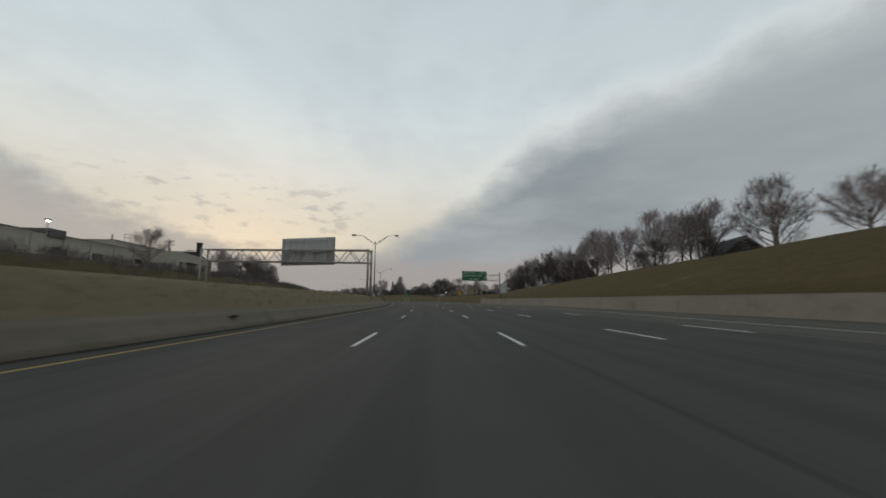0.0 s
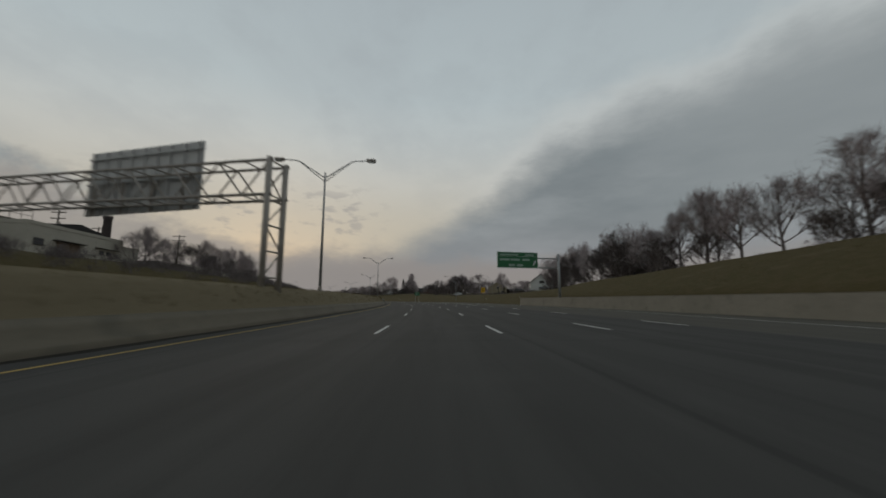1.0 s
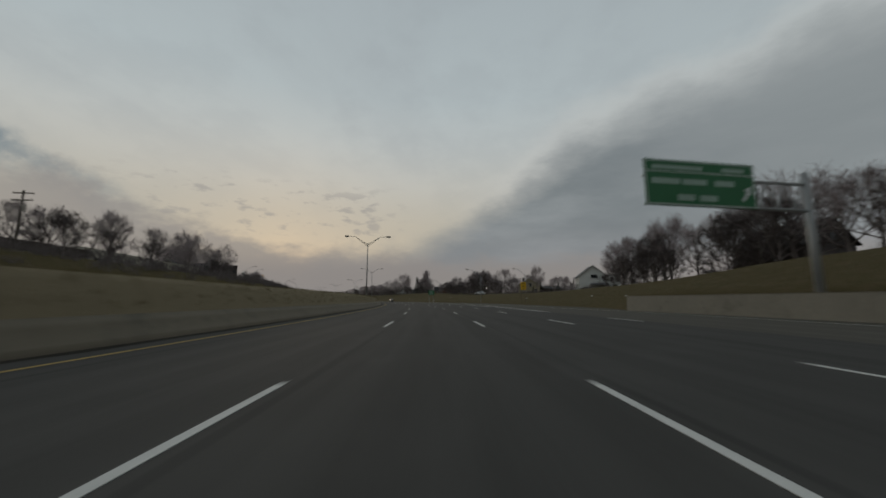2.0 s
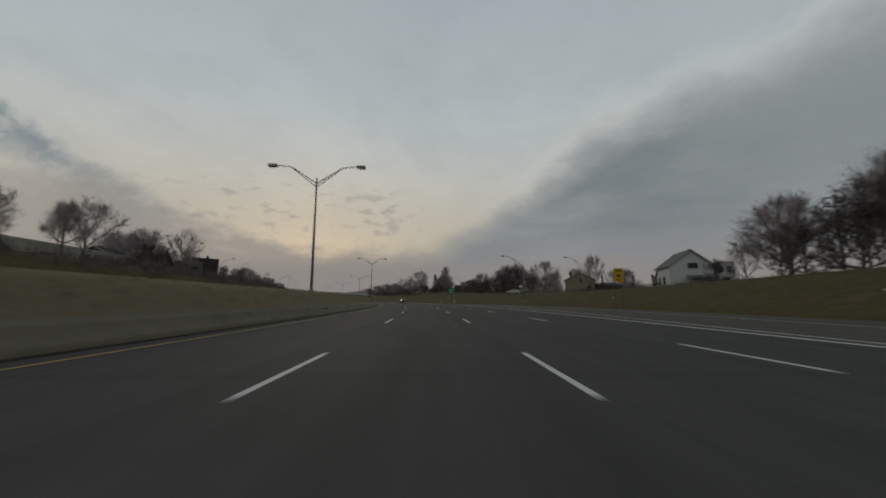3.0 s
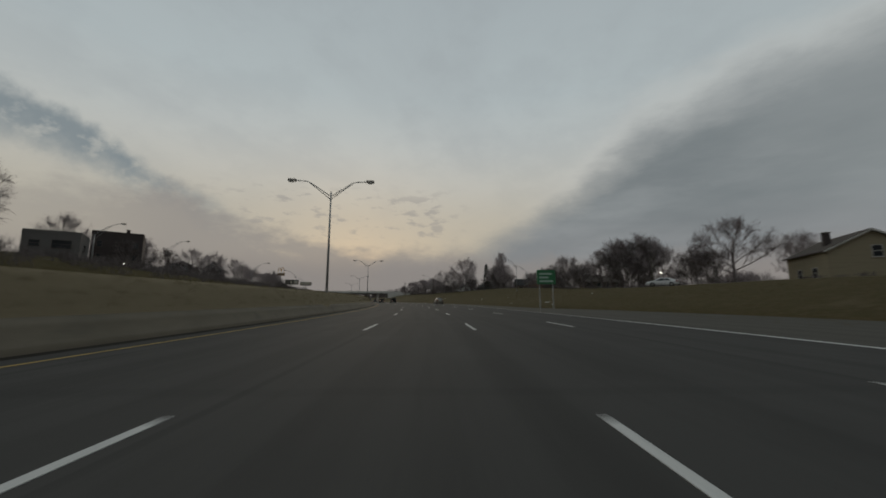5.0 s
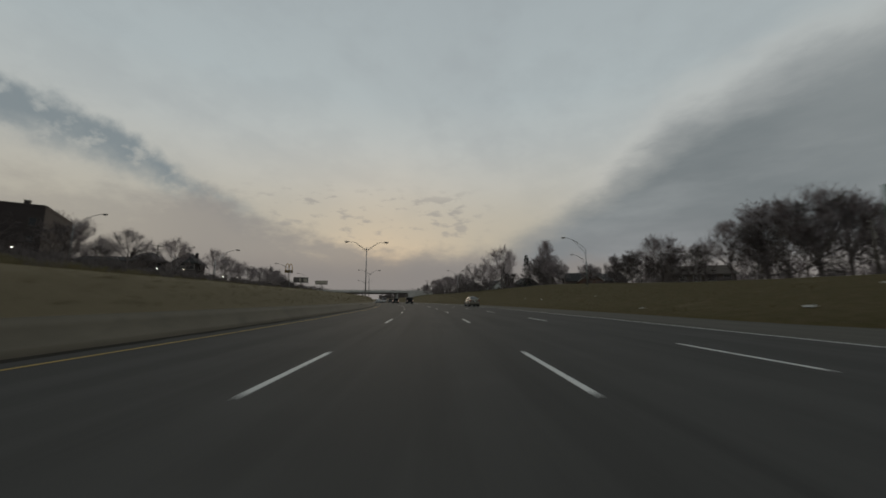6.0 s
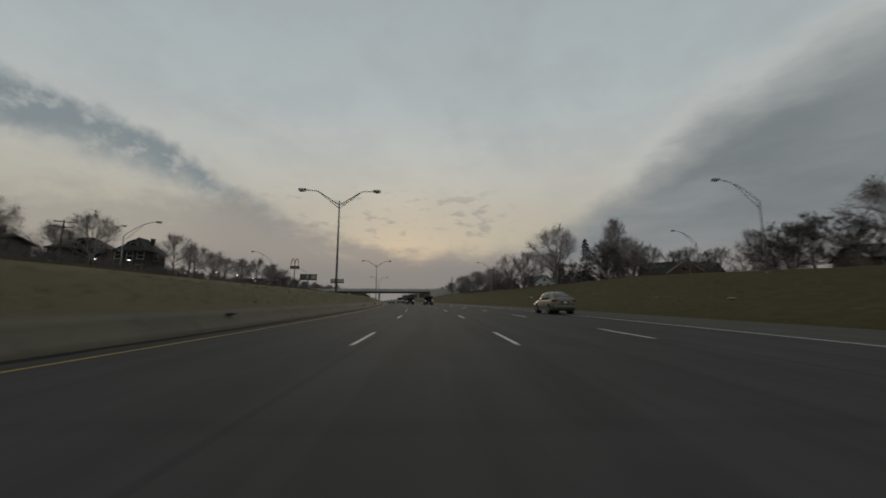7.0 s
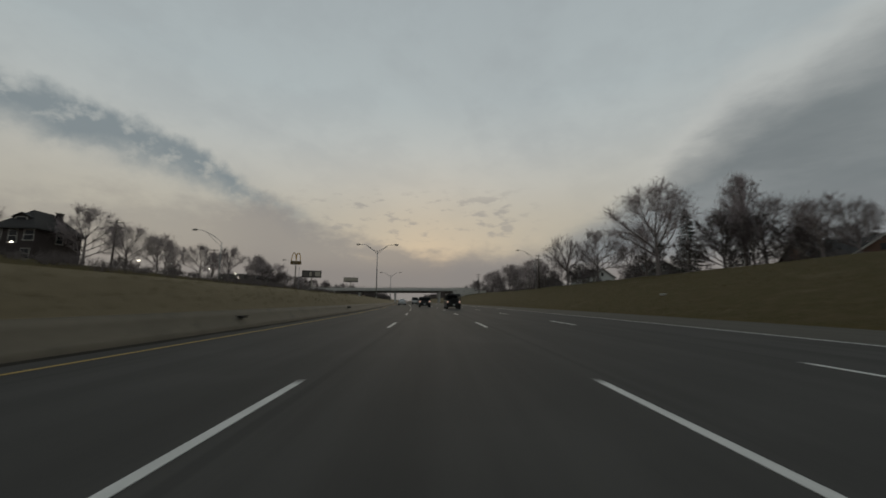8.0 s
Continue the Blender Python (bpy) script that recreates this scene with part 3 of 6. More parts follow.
def median_lamp(m):
    ob = thing("street_lamp", m, "tall galvanised twin arm freeway lamp on the grass median", "street lamp", "twin lamps on the median")
    part("base", T([(0, 0, -0.5), (0, 0, 0.28), (0, 0, 0.32)], [0.15, 0.15, 0.12], 8), STEEL_D, ob)
    part("pole", T([(0, 0, 0.3), (0, 0, 5), (0, 0, 9.2)], [0.115, 0.09, 0.065], 10), STEEL, ob, smooth=True)
    for sx in (-1, 1):
        bm = bmesh.new()
        tube(bm, [(0, 0, 8.75), (sx * 1.0, 0, 9.42), (sx * 1.75, 0, 9.92), (sx * 2.0, 0, 10.07), (sx * 2.35, 0, 10.16), (sx * 3.4, 0, 10.22)], 0.042, 6)
        tube(bm, [(0, 0, 8.45), (sx * 1.0, 0, 9.24), (sx * 1.95, 0, 10.0)], 0.033, 6)
        for t in (0.35, 0.7):
            tube(bm, [(sx * 1.9 * t, 0, 8.75 + 1.26 * t), (sx * 1.9 * t, 0, 8.45 + 1.50 * t)], 0.022, 4)
        part("arm", bm, STEEL, ob, smooth=True)
        luminaire(ob, 3.3, 10.22, sx)
    return ob


first = median_lamp(road_pose(61.5, -8.5, crest_median(61)))
for s, d, z in ((130.8, -9.0, 1.66), (199.5, -8.4, 1.72), (266.2, -8.5, 1.35), (331.5, -8.3, 1.4), (396.0, -8.4, 1.1)):
    copy_thing(first, road_pose(s, d, z))


def side_lamp(m, height=7.2, reach=4.3, rise=2.1):
    ob = thing("street_lamp", m, "grey single arm street lamp on the roadside bank", "street lamp", "single arm lamps on the banks")
    part("base", T([(0, 0, -0.6), (0, 0, 0.12)], [0.14, 0.13], 8), STEEL_D, ob)
    part("pole", T([(0, 0, 0.12), (0, 0, height)], [0.10, 0.06], 8), STEEL, ob, smooth=True)
    bm = bmesh.new()
    tube(bm, bend((0, 0, height - 0.05), (-reach * 0.55, 0, height + rise * 1.02), (-reach, 0, height + rise)), 0.042, 6)
    tube(bm, bend((0, 0, height - 0.8), (-reach * 0.3, 0, height + rise * 0.2), (-reach * 0.62, 0, height + rise * 0.86)), 0.03, 6)
    part("arm", bm, STEEL, ob, smooth=True)
    luminaire(ob, reach - 0.1, height + rise, -1)
    return ob


side = side_lamp(road_pose(174.6, 23.4, 0.9))
for s, d, z in ((264.3, 33.4, 3.7), (352, 30, 4.6), (187, 44.6, 2.6), (291, 51, 4.3), (326, -33.8, 3.6), (372, -34, 3.6)):
    copy_thing(side, road_pose(s, d, z))
for s, d, z in ((287.2, -42.2, 2.9), (306.2, -59, 5.6), (267.5, -57, 6.2), (241.3, -57.3, 5.7), (190, -57, 5.7), (37.5, -49, 6.2)):
    copy_thing(side, road_pose(s, d, z, 180))


def gantry():
    a, b = place(52.2, -8.3, 1.45), place(60.0, -35.0, 2.2)
    span = (Vector((b.x, b.y, 0)) - Vector((a.x, a.y, 0))).length
    ang = math.degrees(math.atan2(b.y - a.y, b.x - a.x))
    ob = thing("sign_gantry", pose(a.x, a.y, a.z, 0, 0, ang), "grey steel box truss sign gantry spanning the opposite carriageway", "sign gantry")
    tilt = 0.9 / span
    depth, lo, hi = 1.25, 4.75, 6.55

    def zz(x, z):
        return z + tilt * x

    for x, z0 in ((0.0, -0.9), (span, -1.2)):
        for y in (-depth / 2, depth / 2):
            part("post", T([(x, y, z0), (x, y, zz(x, hi) + 0.15)], 0.15, 10), STEEL_D, ob, smooth=True)
        bm = bmesh.new()
        for i in range(4):
            za, zb = 0.6 + i * 1.3, 0.6 + (i + 1) * 1.3
            tube(bm, [(x, -depth / 2, za), (x, depth / 2, za)], 0.05, 6)
            tube(bm, [(x, -depth / 2 if i % 2 else depth / 2, za), (x, depth / 2 if i % 2 else -depth / 2, zb)], 0.04, 6)
        part("post_bracing", bm, STEEL_D, ob)
    for y in (-depth / 2, depth / 2):
        for z in (lo, hi):
            part("chord", T([(-0.2, y, zz(0, z)), (span + 0.2, y, zz(span, z))], 0.085, 8), STEEL_D, ob, smooth=True)
    n = 18
    for y in (-depth / 2, depth / 2):
        for i in range(n):
            x0, x1 = span * i / n, span * (i + 1) / n
            za, zb = (lo, hi) if i % 2 else (hi, lo)
            part("brace", T([(x0, y, zz(x0, za)), (x1, y, zz(x1, zb))], 0.05, 6), STEEL_D, ob)
    for z in (lo, hi):
        for i in range(n + 1):
            x = span * i / n
            part("cross_strut", T([(x, -depth / 2, zz(x, z)), (x, depth / 2, zz(x, z))], 0.04, 6), STEEL_D, ob)
    # the panel, seen from its back: sheet, ribs and hangers
    x0, x1, z0, z1, y = 6.0, 14.9, 4.75, 8.95, -1.05
    panel = part("sign_panel", B(x0, x1, y - 0.06, y, z0, z1), ALU, ob, "bare grey back of a sign panel")
    for i in range(9):
        x = x0 + 0.35 + i * (x1 - x0 - 0.7) / 8
        part("rib", B(x - 0.05, x + 0.05, y + 0.002, y + 0.09, z0 + 0.05, z1 - 0.05), ALU, panel)
    for z in (z0 + 0.5, z0 + 2.0, z1 - 0.5):
        part("rail", B(x0 + 0.1, x1 - 0.1, y + 0.092, y + 0.16, z - 0.06, z + 0.06), ALU, panel)
    for i in range(4):
        x = x0 + 1.0 + i * (x1 - x0 - 2.0) / 3
        part("hanger", B(x - 0.05, x + 0.05, y + 0.17, -depth / 2 - 0.09, lo - 0.05, hi + 0.15), STEEL_D, ob)


gantry()


def bar(parent, x0, x1, y, z0, z1, mat=None):
    return part("lettering", B(x0, x1, y - 0.012, y, z0, z1), mat or LETTER, parent)


def exit_sign():
    """A green panel on a cantilever; its writing cannot be read and stays as bars."""
    base = 1.6
    ob = thing("exit_sign", road_pose(85.0, 18.0, base, 7), "green freeway exit sign on a grey cantilever post", "road sign")
    part("post", T([(1.5, 0, -1.6), (1.5, 0, 6.0)], [0.2, 0.17], 12), STEEL, ob, smooth=True)
    for z in (3.95, 5.35):
        part("arm", T([(1.6, 0, z), (-8.0, 0, z)], [0.10, 0.07], 8), STEEL, ob, smooth=True)
    for i in range(6):
        part("strut", T([(1.2 - i * 0.55, 0, 3.95 if i % 2 else 5.35), (0.65 - i * 0.55, 0, 5.35 if i % 2 else 3.95)], 0.04, 6), STEEL, ob)
    x0, x1, z0, z1 = -8.1, -1.9, 3.85, 6.15
    panel = part("sign_panel", B(x0, x1, -0.22, -0.16, z0, z1, bevel=0.02), GREEN, ob, "green reflective sign face")
    y = -0.222
    for a, b, c, d in ((x0 + 0.04, x1 - 0.04, z0 + 0.04, z0 + 0.09), (x0 + 0.04, x1 - 0.04, z1 - 0.09, z1 - 0.04),
                       (x0 + 0.04, x0 + 0.09, z0 + 0.09, z1 - 0.09), (x1 - 0.09, x1 - 0.04, z0 + 0.09, z1 - 0.09), (x0 + 0.1, x1 - 0.1, 5.52, 5.56)):
        part("border", B(a, b, y - 0.008, y, c, d), SIGN_W, panel)
    bar(panel, x0 + 0.35, x0 + 1.9, y, 4.92, 5.2), bar(panel, x0 + 2.05, x0 + 3.4, y, 4.92, 5.2), bar(panel, x0 + 3.85, x0 + 4.95, y, 4.92, 5.2)
    bar(panel, x0 + 1.7, x0 + 2.65, y, 4.12, 4.42), bar(panel, x0 + 2.95, x0 + 3.9, y, 4.12, 4.42)
    bar(panel, x0 + 4.3, x0 + 5.6, y, 5.66, 5.86), bar(panel, x0 + 0.4, x0 + 3.2, y, 5.66, 5.86)
    arrow = prism([(x1 - 0.85, 4.28), (x1 - 0.7, 4.2), (x1 - 0.42, 4.62), (x1 - 0.3, 4.5), (x1 - 0.28, 5.02), (x1 - 0.7, 4.8), (x1 - 0.55, 4.72)], "y", y - 0.012, y)
    part("arrow", arrow, SIGN_W, panel, "white slanting arrow")


exit_sign()


POST_B = material("rusty_sign_post", (0.10, 0.085, 0.06), 0.85, vary=0.3, grain=9)


def yellow_sign():
    ob = thing("advisory_sign", road_pose(142.6, 23.2, 0.35, 0), "yellow warning sign on two posts on the bank", "road sign")
    for x in (-0.42, 0.42):
        part("post", B(x - 0.025, x + 0.025, 0.03, 0.08, -0.6, 4.3), POST_B, ob)
    panel = part("sign_panel", B(-0.62, 0.62, -0.02, 0.02, 2.75, 4.4, bevel=0.015), SIGN_Y, ob)
    dark = material("sign_black", (0.02, 0.02, 0.02), 0.6)
    for z0, z1, w in ((4.02, 4.14, 0.36), (3.4, 3.62, 0.26), (2.98, 3.08, 0.22)):
        bar(panel, -w, w, -0.022, z0, z1, dark)


yellow_sign()


def far_sign(s, d, w, h, z):
    ob = thing("road_sign", road_pose(s, d, 0.25), "small green roadside sign on posts", "road sign")
    for x in (-w * 0.35, w * 0.35):
        part("post", B(x - 0.06, x + 0.06, 0.03, 0.12, -1.5, z + h), STEEL, ob)
    panel = part("sign_panel", B(-w / 2, w / 2, -0.03, 0.02, z, z + h), GREEN, ob)
    for x0, x1, f in ((-0.36, 0.30, 0.66), (-0.36, 0.12, 0.40), (-0.36, 0.36, 0.14)):
        bar(panel, x0 * w, x1 * w, -0.032, z + f * h, z + (f + 0.14) * h)


far_sign(209.8, 15.8, 2.4, 1.75, 2.7)


def billboard(s, d, base, top, w, h, label, poster):
    ob = thing("billboard", road_pose(s, d, base, 8), label, "billboard")
    part("post", T([(0, 0.3, -0.5), (0, 0.3, top)], 0.3, 10), STEEL_D, ob)
    face = part("panel", B(-w / 2, w / 2, 0, 0.25, top - h, top, bevel=0.03), TRIM_DARK, ob)
    for x0, x1, z0, z1, tone in poster:
        part("poster", B(x0 * w, x1 * w, -0.03, -0.002, top - h + z0 * h, top - h + z1 * h), tone, face)
    part("catwalk", B(-w / 2, w / 2, -0.7, -0.06, top - h - 0.15, top - h - 0.05), STEEL_D, ob)
    for x in (-0.38, -0.13, 0.13, 0.38):
        part("bracket", T([(x * w, 0.28, top - h * 0.9), (x * w, -0.66, top - h - 0.1)], 0.04, 5), STEEL_D, ob)


TRIM_DARK = material("dark_board_steel", (0.06, 0.055, 0.05), 0.7, vary=0.2)
POSTER_P = material("pale_poster", (0.42, 0.38, 0.31), 0.7, vary=0.3, grain=1.5)
POSTER_D = material("dim_poster", (0.13, 0.115, 0.10), 0.7, vary=0.4, grain=0.6)
billboard(434, -46, 6.5, 8.4, 8.5, 3.2, "dark framed roadside billboard with pale poster patches",
          ((-0.46, -0.16, 0.12, 0.85, POSTER_D), (-0.12, 0.0, 0.2, 0.8, POSTER_P), (0.03, 0.14, 0.2, 0.8, POSTER_D), (0.17, 0.45, 0.18, 0.82, POSTER_P)))
billboard(540, -44, 6.5, 12.0, 10.5, 3.4, "far pale billboard on a steel post", ((-0.47, 0.47, 0.22, 0.92, POSTER_P),))


def pylon_sign():
    """A tall pole sign: a plain rounded golden shape over a dark board."""
    ob = thing("pole_sign", road_pose(433, -53.0, 6.5, 6), "tall restaurant pole sign with golden rounded shape", "pole sign")
    part("pole", T([(0, 0, -0.5), (0, 0, 12.8)], [0.32, 0.25], 10), STEEL_D, ob)
    part("board", B(-2.3, 2.3, -0.3, 0.3, 11.0, 12.6, bevel=0.05), material("dull_bronze_board", (0.13, 0.085, 0.03), 0.6), ob)
    gold = material("golden_panel", (0.42, 0.24, 0.03), 0.5)
    for cx in (-0.95, 0.95):
        pts = [(cx + 0.95 * math.cos(math.pi * i / 14), 12.7 + 3.7 * math.sin(math.pi * i / 14)) for i in range(15)]
        bm = bmesh.new()
        tube(bm, [(x, 0, z) for x, z in pts], 0.2, 6)
        part("hoop", bm, gold, ob)


pylon_sign()


def utility_pole(m, height=10.0):
    ob = thing("utility_pole", m, "weathered wooden utility pole with crossarms", "utility pole", "utility poles")
    part("pole", T([(0, 0, -0.8), (0, 0, height)], [0.17, 0.11], 8), WOODPOLE, ob, smooth=True)
    for z in (height - 0.35, height - 1.25):
        arm = part("crossarm", B(-1.2, 1.2, -0.06, 0.06, z - 0.06, z + 0.06), WOODPOLE, ob)
        for x in (-1.05, -0.6, 0.6, 1.05):
            part("insulator", T([(x, 0, z + 0.06), (x, 0, z + 0.2)], 0.04, 6), STEEL_D, arm)
    part("transformer", T([(0.3, 0, height - 2.7), (0.3, 0, height - 1.8)], 0.2, 10), STEEL_D, ob)
    return ob


up0 = utility_pole(road_pose(116, -50, 6.0), 8.5)
for s, d, z, h, turn in ((152.7, -55, 6.3, 1.0, 10), (332, -55, 6.4, 1.05, 0), (104, -64, 6.5, 1.2, 0), (111, -62, 6.5, 1.0, 0), (372, -58, 6.5, 1.1, 5), (352, 31, 4.3, 1.0, 30), (235.2, 51, 3.4, 0.78, 20),
                         (420, -60, 6.5, 1.1, 0), (140.3, 50, 4.0, 1.15, -20), (78, 64, 7.0, 1.2, 10), (455, 36, 5.2, 1.2, 0), (300, -60, 6.5, 0.95, 40)):
    copy_thing(up0, road_pose(s, d, z, turn) @ Matrix.Diagonal((1, 1, h, 1)))

# ---- buildings ----
def wall_mat(name, base, **kw):
    return material(name, base, 0.85, vary=kw.pop("vary", 0.16), grain=kw.pop("grain", 5), large=0.5, stain=tuple(v * 0.55 for v in base), stain_f=0.35, **kw)


WHITE_SIDING = wall_mat("white_siding", (0.60, 0.60, 0.57), stretch=(0.3, 0.3, 5))
TAN_SIDING = wall_mat("tan_siding", (0.27, 0.23, 0.155), stretch=(0.3, 0.3, 5))
BRICK = wall_mat("dark_red_brick", (0.058, 0.046, 0.043), vary=0.3, grain=16, stretch=(1, 1, 2.5))
BRICK_L = wall_mat("brown_brick", (0.095, 0.075, 0.062), vary=0.3, grain=16, stretch=(1, 1, 2.5))
GREY_PLASTER = wall_mat("grey_plaster", (0.135, 0.126, 0.118))
# one even dark grey, for the flat roofed garage
DARK_WALL = wall_mat("sooty_brick", (0.048, 0.045, 0.047), vary=0.3, grain=14)
BRICK_R = wall_mat("orange_brown_brick", (0.150, 0.088, 0.062), vary=0.3, grain=16, stretch=(1, 1, 2.5))
BEIGE = wall_mat("beige_factory_wall", (0.43, 0.40, 0.335))
ROOF_D = material("dark_shingles", (0.045, 0.042, 0.040), 0.95, vary=0.3, grain=9, large=0.8, stretch=(1, 1, 3))
ROOF_B = material("brown_shingles", (0.085, 0.068, 0.056), 0.95, vary=0.3, grain=9, large=0.8, stretch=(1, 1, 3))
ROOF_G = material("grey_shingles", (0.13, 0.13, 0.13), 0.95, vary=0.25, grain=9, large=0.8, stretch=(1, 1, 3))
TRIM = material("pale_trim", (0.42, 0.40, 0.36), 0.7, vary=0.12)
TRIM_D = material("dark_trim", (0.08, 0.07, 0.06), 0.7, vary=0.2)


def window(parent, face, u, z, w, h, half_x, half_y, trim):
    """A framed window with its pane, set on one face: 'f' (near end), 'l' or 'r' (sides), 'b'."""
    def at(u0, u1, o0, o1, z0, z1):
        if face == "f":
            return B(u0, u1, -half_y - o1, -half_y - o0, z0, z1)
        if face == "b":
            return B(u0, u1, half_y + o0, half_y + o1, z0, z1)
        if face == "l":
            return B(-half_x - o1, -half_x - o0, u0, u1, z0, z1)
        return B(half_x + o0, half_x + o1, u0, u1, z0, z1)
    a, b, t = u - w / 2, u + w / 2, 0.09
    ob = part("window", at(a - t, b + t, 0.004, 0.05, z - t, z), trim, parent)
    part("sill", at(a - t - 0.05, b + t + 0.05, 0.052, 0.12, z - t - 0.05, z - 0.01), trim, ob)
    bm = at(a - t, b + t, 0.004, 0.05, z + h, z + h + t)
    for m0, m1 in ((a - t, a), (b, b + t)):
        tmp = at(m0, m1, 0.004, 0.05, z, z + h)
        me = bpy.data.meshes.new("tmp")
        tmp.to_mesh(me)
        bm.from_mesh(me)
        bpy.data.meshes.remove(me)
        tmp.free()
    part("frame", bm, trim, ob)
    part("pane", at(a, b, 0.004, 0.02, z, z + h), GLASS_D, ob)
    part("meeting_rail", at(a, b, 0.021, 0.04, z + h * 0.48, z + h * 0.53), trim, ob)


def house(m, hx, hy, eave, rise, wall, roof, label, ridge="y", trim=None, windows=(), chimney=None, over=0.45, lamps=(), porch=None, dormer=False, name="house", skirt=1.5, gable=None):
    trim = trim or TRIM
    ob = thing(name, m, label, name)
    if ridge == "y":
        part("wall", prism([(-hx, -skirt), (-hx, eave), (0, eave + rise), (hx, eave), (hx, -skirt)], "y", -hy, hy), wall, ob)
    elif ridge == "x":
        part("wall", prism([(-hy, -skirt), (-hy, eave), (0, eave + rise), (hy, eave), (hy, -skirt)], "x", -hx, hx), wall, ob)
    else:
        part("wall", B(-hx, hx, -hy, hy, -skirt, eave), wall, ob)
    th = 0.16
    if ridge in "xy":
        a, b = (hx, hy) if ridge == "y" else (hy, hx)
        k = rise / a
        for sgn in (-1, 1):
            poly = [(sgn * (a + over), eave - k * over + 0.02), (0, eave + rise + 0.02), (0, eave + rise + th + 0.05), (sgn * (a + over), eave - k * over + th)]
            part("roof", prism(poly, ridge, -b - over, b + over), roof, ob)
        for sgn in (-1, 1):
            for e in (-b - over - 0.05, b + over + 0.004):
                poly = [(sgn * (a + over), eave - k * over - 0.10), (0, eave + rise - 0.08), (0, eave + rise + th), (sgn * (a + over), eave - k * over + th - 0.02)]
                part("bargeboard", prism(poly, ridge, e, e + 0.045), trim, ob)
    elif ridge == "hip":
        bm = bmesh.new()
        o = over
        r = max(0.3, hx - hy * 0.9) if hx > hy else 0.3
        ry = max(0.0, hy - hx * 0.9) if hy > hx else 0.0
        lo = [bm.verts.new((x, y, eave)) for x, y in ((-hx - o, -hy - o), (hx + o, -hy - o), (hx + o, hy + o), (-hx - o, hy + o))]
        lo2 = [bm.verts.new((v.co.x, v.co.y, eave - 0.2)) for v in lo]
        top = [bm.verts.new(p) for p in ((-r if not ry else 0, -ry, eave + rise), (r if not ry else 0.01, ry, eave + rise))]
        if not ry:
            fs = [(lo[0], lo[1], top[1], top[0]), (lo[1], lo[2], top[1]), (lo[2], lo[3], top[0], top[1]), (lo[3], lo[0], top[0])]
        else:
            fs = [(lo[0], lo[1], top[0]), (lo[1], lo[2], top[1], top[0]), (lo[2], lo[3], top[1]), (lo[3], lo[0], top[0], top[1])]
        for f in fs:
            bm.faces.new(f)
        for i in range(4):
            bm.faces.new((lo2[i], lo2[(i + 1) % 4], lo[(i + 1) % 4], lo[i]))
        bm.faces.new(lo2[::-1])
        part("roof", bm, roof, ob)
    else:
        part("roof", B(-hx + 0.25, hx - 0.25, -hy + 0.25, hy - 0.25, eave + 0.002, eave + 0.08), roof, ob)
        for dims in ((-hx, hx, -hy - 0.06, -hy + 0.24), (-hx, hx, hy - 0.24, hy + 0.06)):
            part("parapet", B(*dims, eave + 0.003, eave + 0.5), wall, ob)
        for dims in ((-hx - 0.06, -hx + 0.24, -hy + 0.245, hy - 0.245), (hx - 0.24, hx + 0.06, -hy + 0.245, hy - 0.245)):
            part("parapet", B(*dims, eave + 0.003, eave + 0.5), wall, ob)
    for face, u, z, w, h in windows:
        window(ob, face, u, z, w, h, hx, hy, trim)
    if chimney:
        cx, cy, top = chimney
        c = part("chimney", B(cx - 0.35, cx + 0.35, cy - 0.35, cy + 0.35, eave - 0.2, top), BRICK, ob)
        part("cap", B(cx - 0.42, cx + 0.42, cy - 0.42, cy + 0.42, top + 0.002, top + 0.14), CONCRETE, c)
    if porch:
        x0, x1, dep, hgt = porch
        p = part("porch_roof", prism([(-hy - dep, hgt), (-hy - 0.01, hgt + 0.5), (-hy - 0.01, hgt + 0.66), (-hy - dep, hgt + 0.14)], "x", x0, x1), roof, ob)
        for x in (x0 + 0.15, x1 - 0.15):
            part("porch_post", B(x - 0.09, x + 0.09, -hy - dep + 0.1, -hy - dep + 0.28, -skirt, hgt), trim, p)
    if dormer:
        zc = eave + rise * 0.30
        dm = part("dormer", prism([(-1.1, zc), (-1.1, zc + 0.9), (0, zc + 1.5), (1.1, zc + 0.9), (1.1, zc)], "y", -hy * 0.8, 0), wall, ob)
        part("casing", B(-0.85, 0.85, -hy * 0.8 - 0.03, -hy * 0.8 - 0.004, zc + 0.12, zc + 0.92), trim, dm)
        part("pane", B(-0.7, 0.7, -hy * 0.8 - 0.045, -hy * 0.8 - 0.032, zc + 0.2, zc + 0.85), GLASS_D, dm)
        for sgn in (-1, 1):
            part("dormer_roof", prism([(sgn * 1.35, zc + 0.78), (0, zc + 1.52), (0, zc + 1.66), (sgn * 1.35, zc + 0.92)], "y", -hy * 0.8 - 0.2, 0), roof, dm)
    if gable:
        gx, half, dep = gable
        front, top, k = -hy - dep, eave + rise, rise / half
        part("gable_wall", prism([(gx - half, -skirt), (gx - half, eave), (gx, top - 0.05), (gx + half, eave), (gx + half, -skirt)], "y", front, -0.2), wall, ob)
        part("pane", B(gx - 0.6, gx + 0.6, front - 0.02, front - 0.003, eave + 0.5, eave + 1.4), GLASS_D, ob)
        for sgn in (-1, 1):
            part("roof", prism([(gx + sgn * (half + over), eave - k * over), (gx, top), (gx, top + th), (gx + sgn * (half + over), eave - k * over + th)], "y", front - over, -0.1), roof, ob)
            part("bargeboard", prism([(gx + sgn * (half + over + 0.02), eave - k * over - 0.12), (gx, top - 0.10), (gx, top + th + 0.02), (gx + sgn * (half + over + 0.02), eave - k * over + th)], "y", front - over - 0.06, front - over - 0.004), trim, ob)
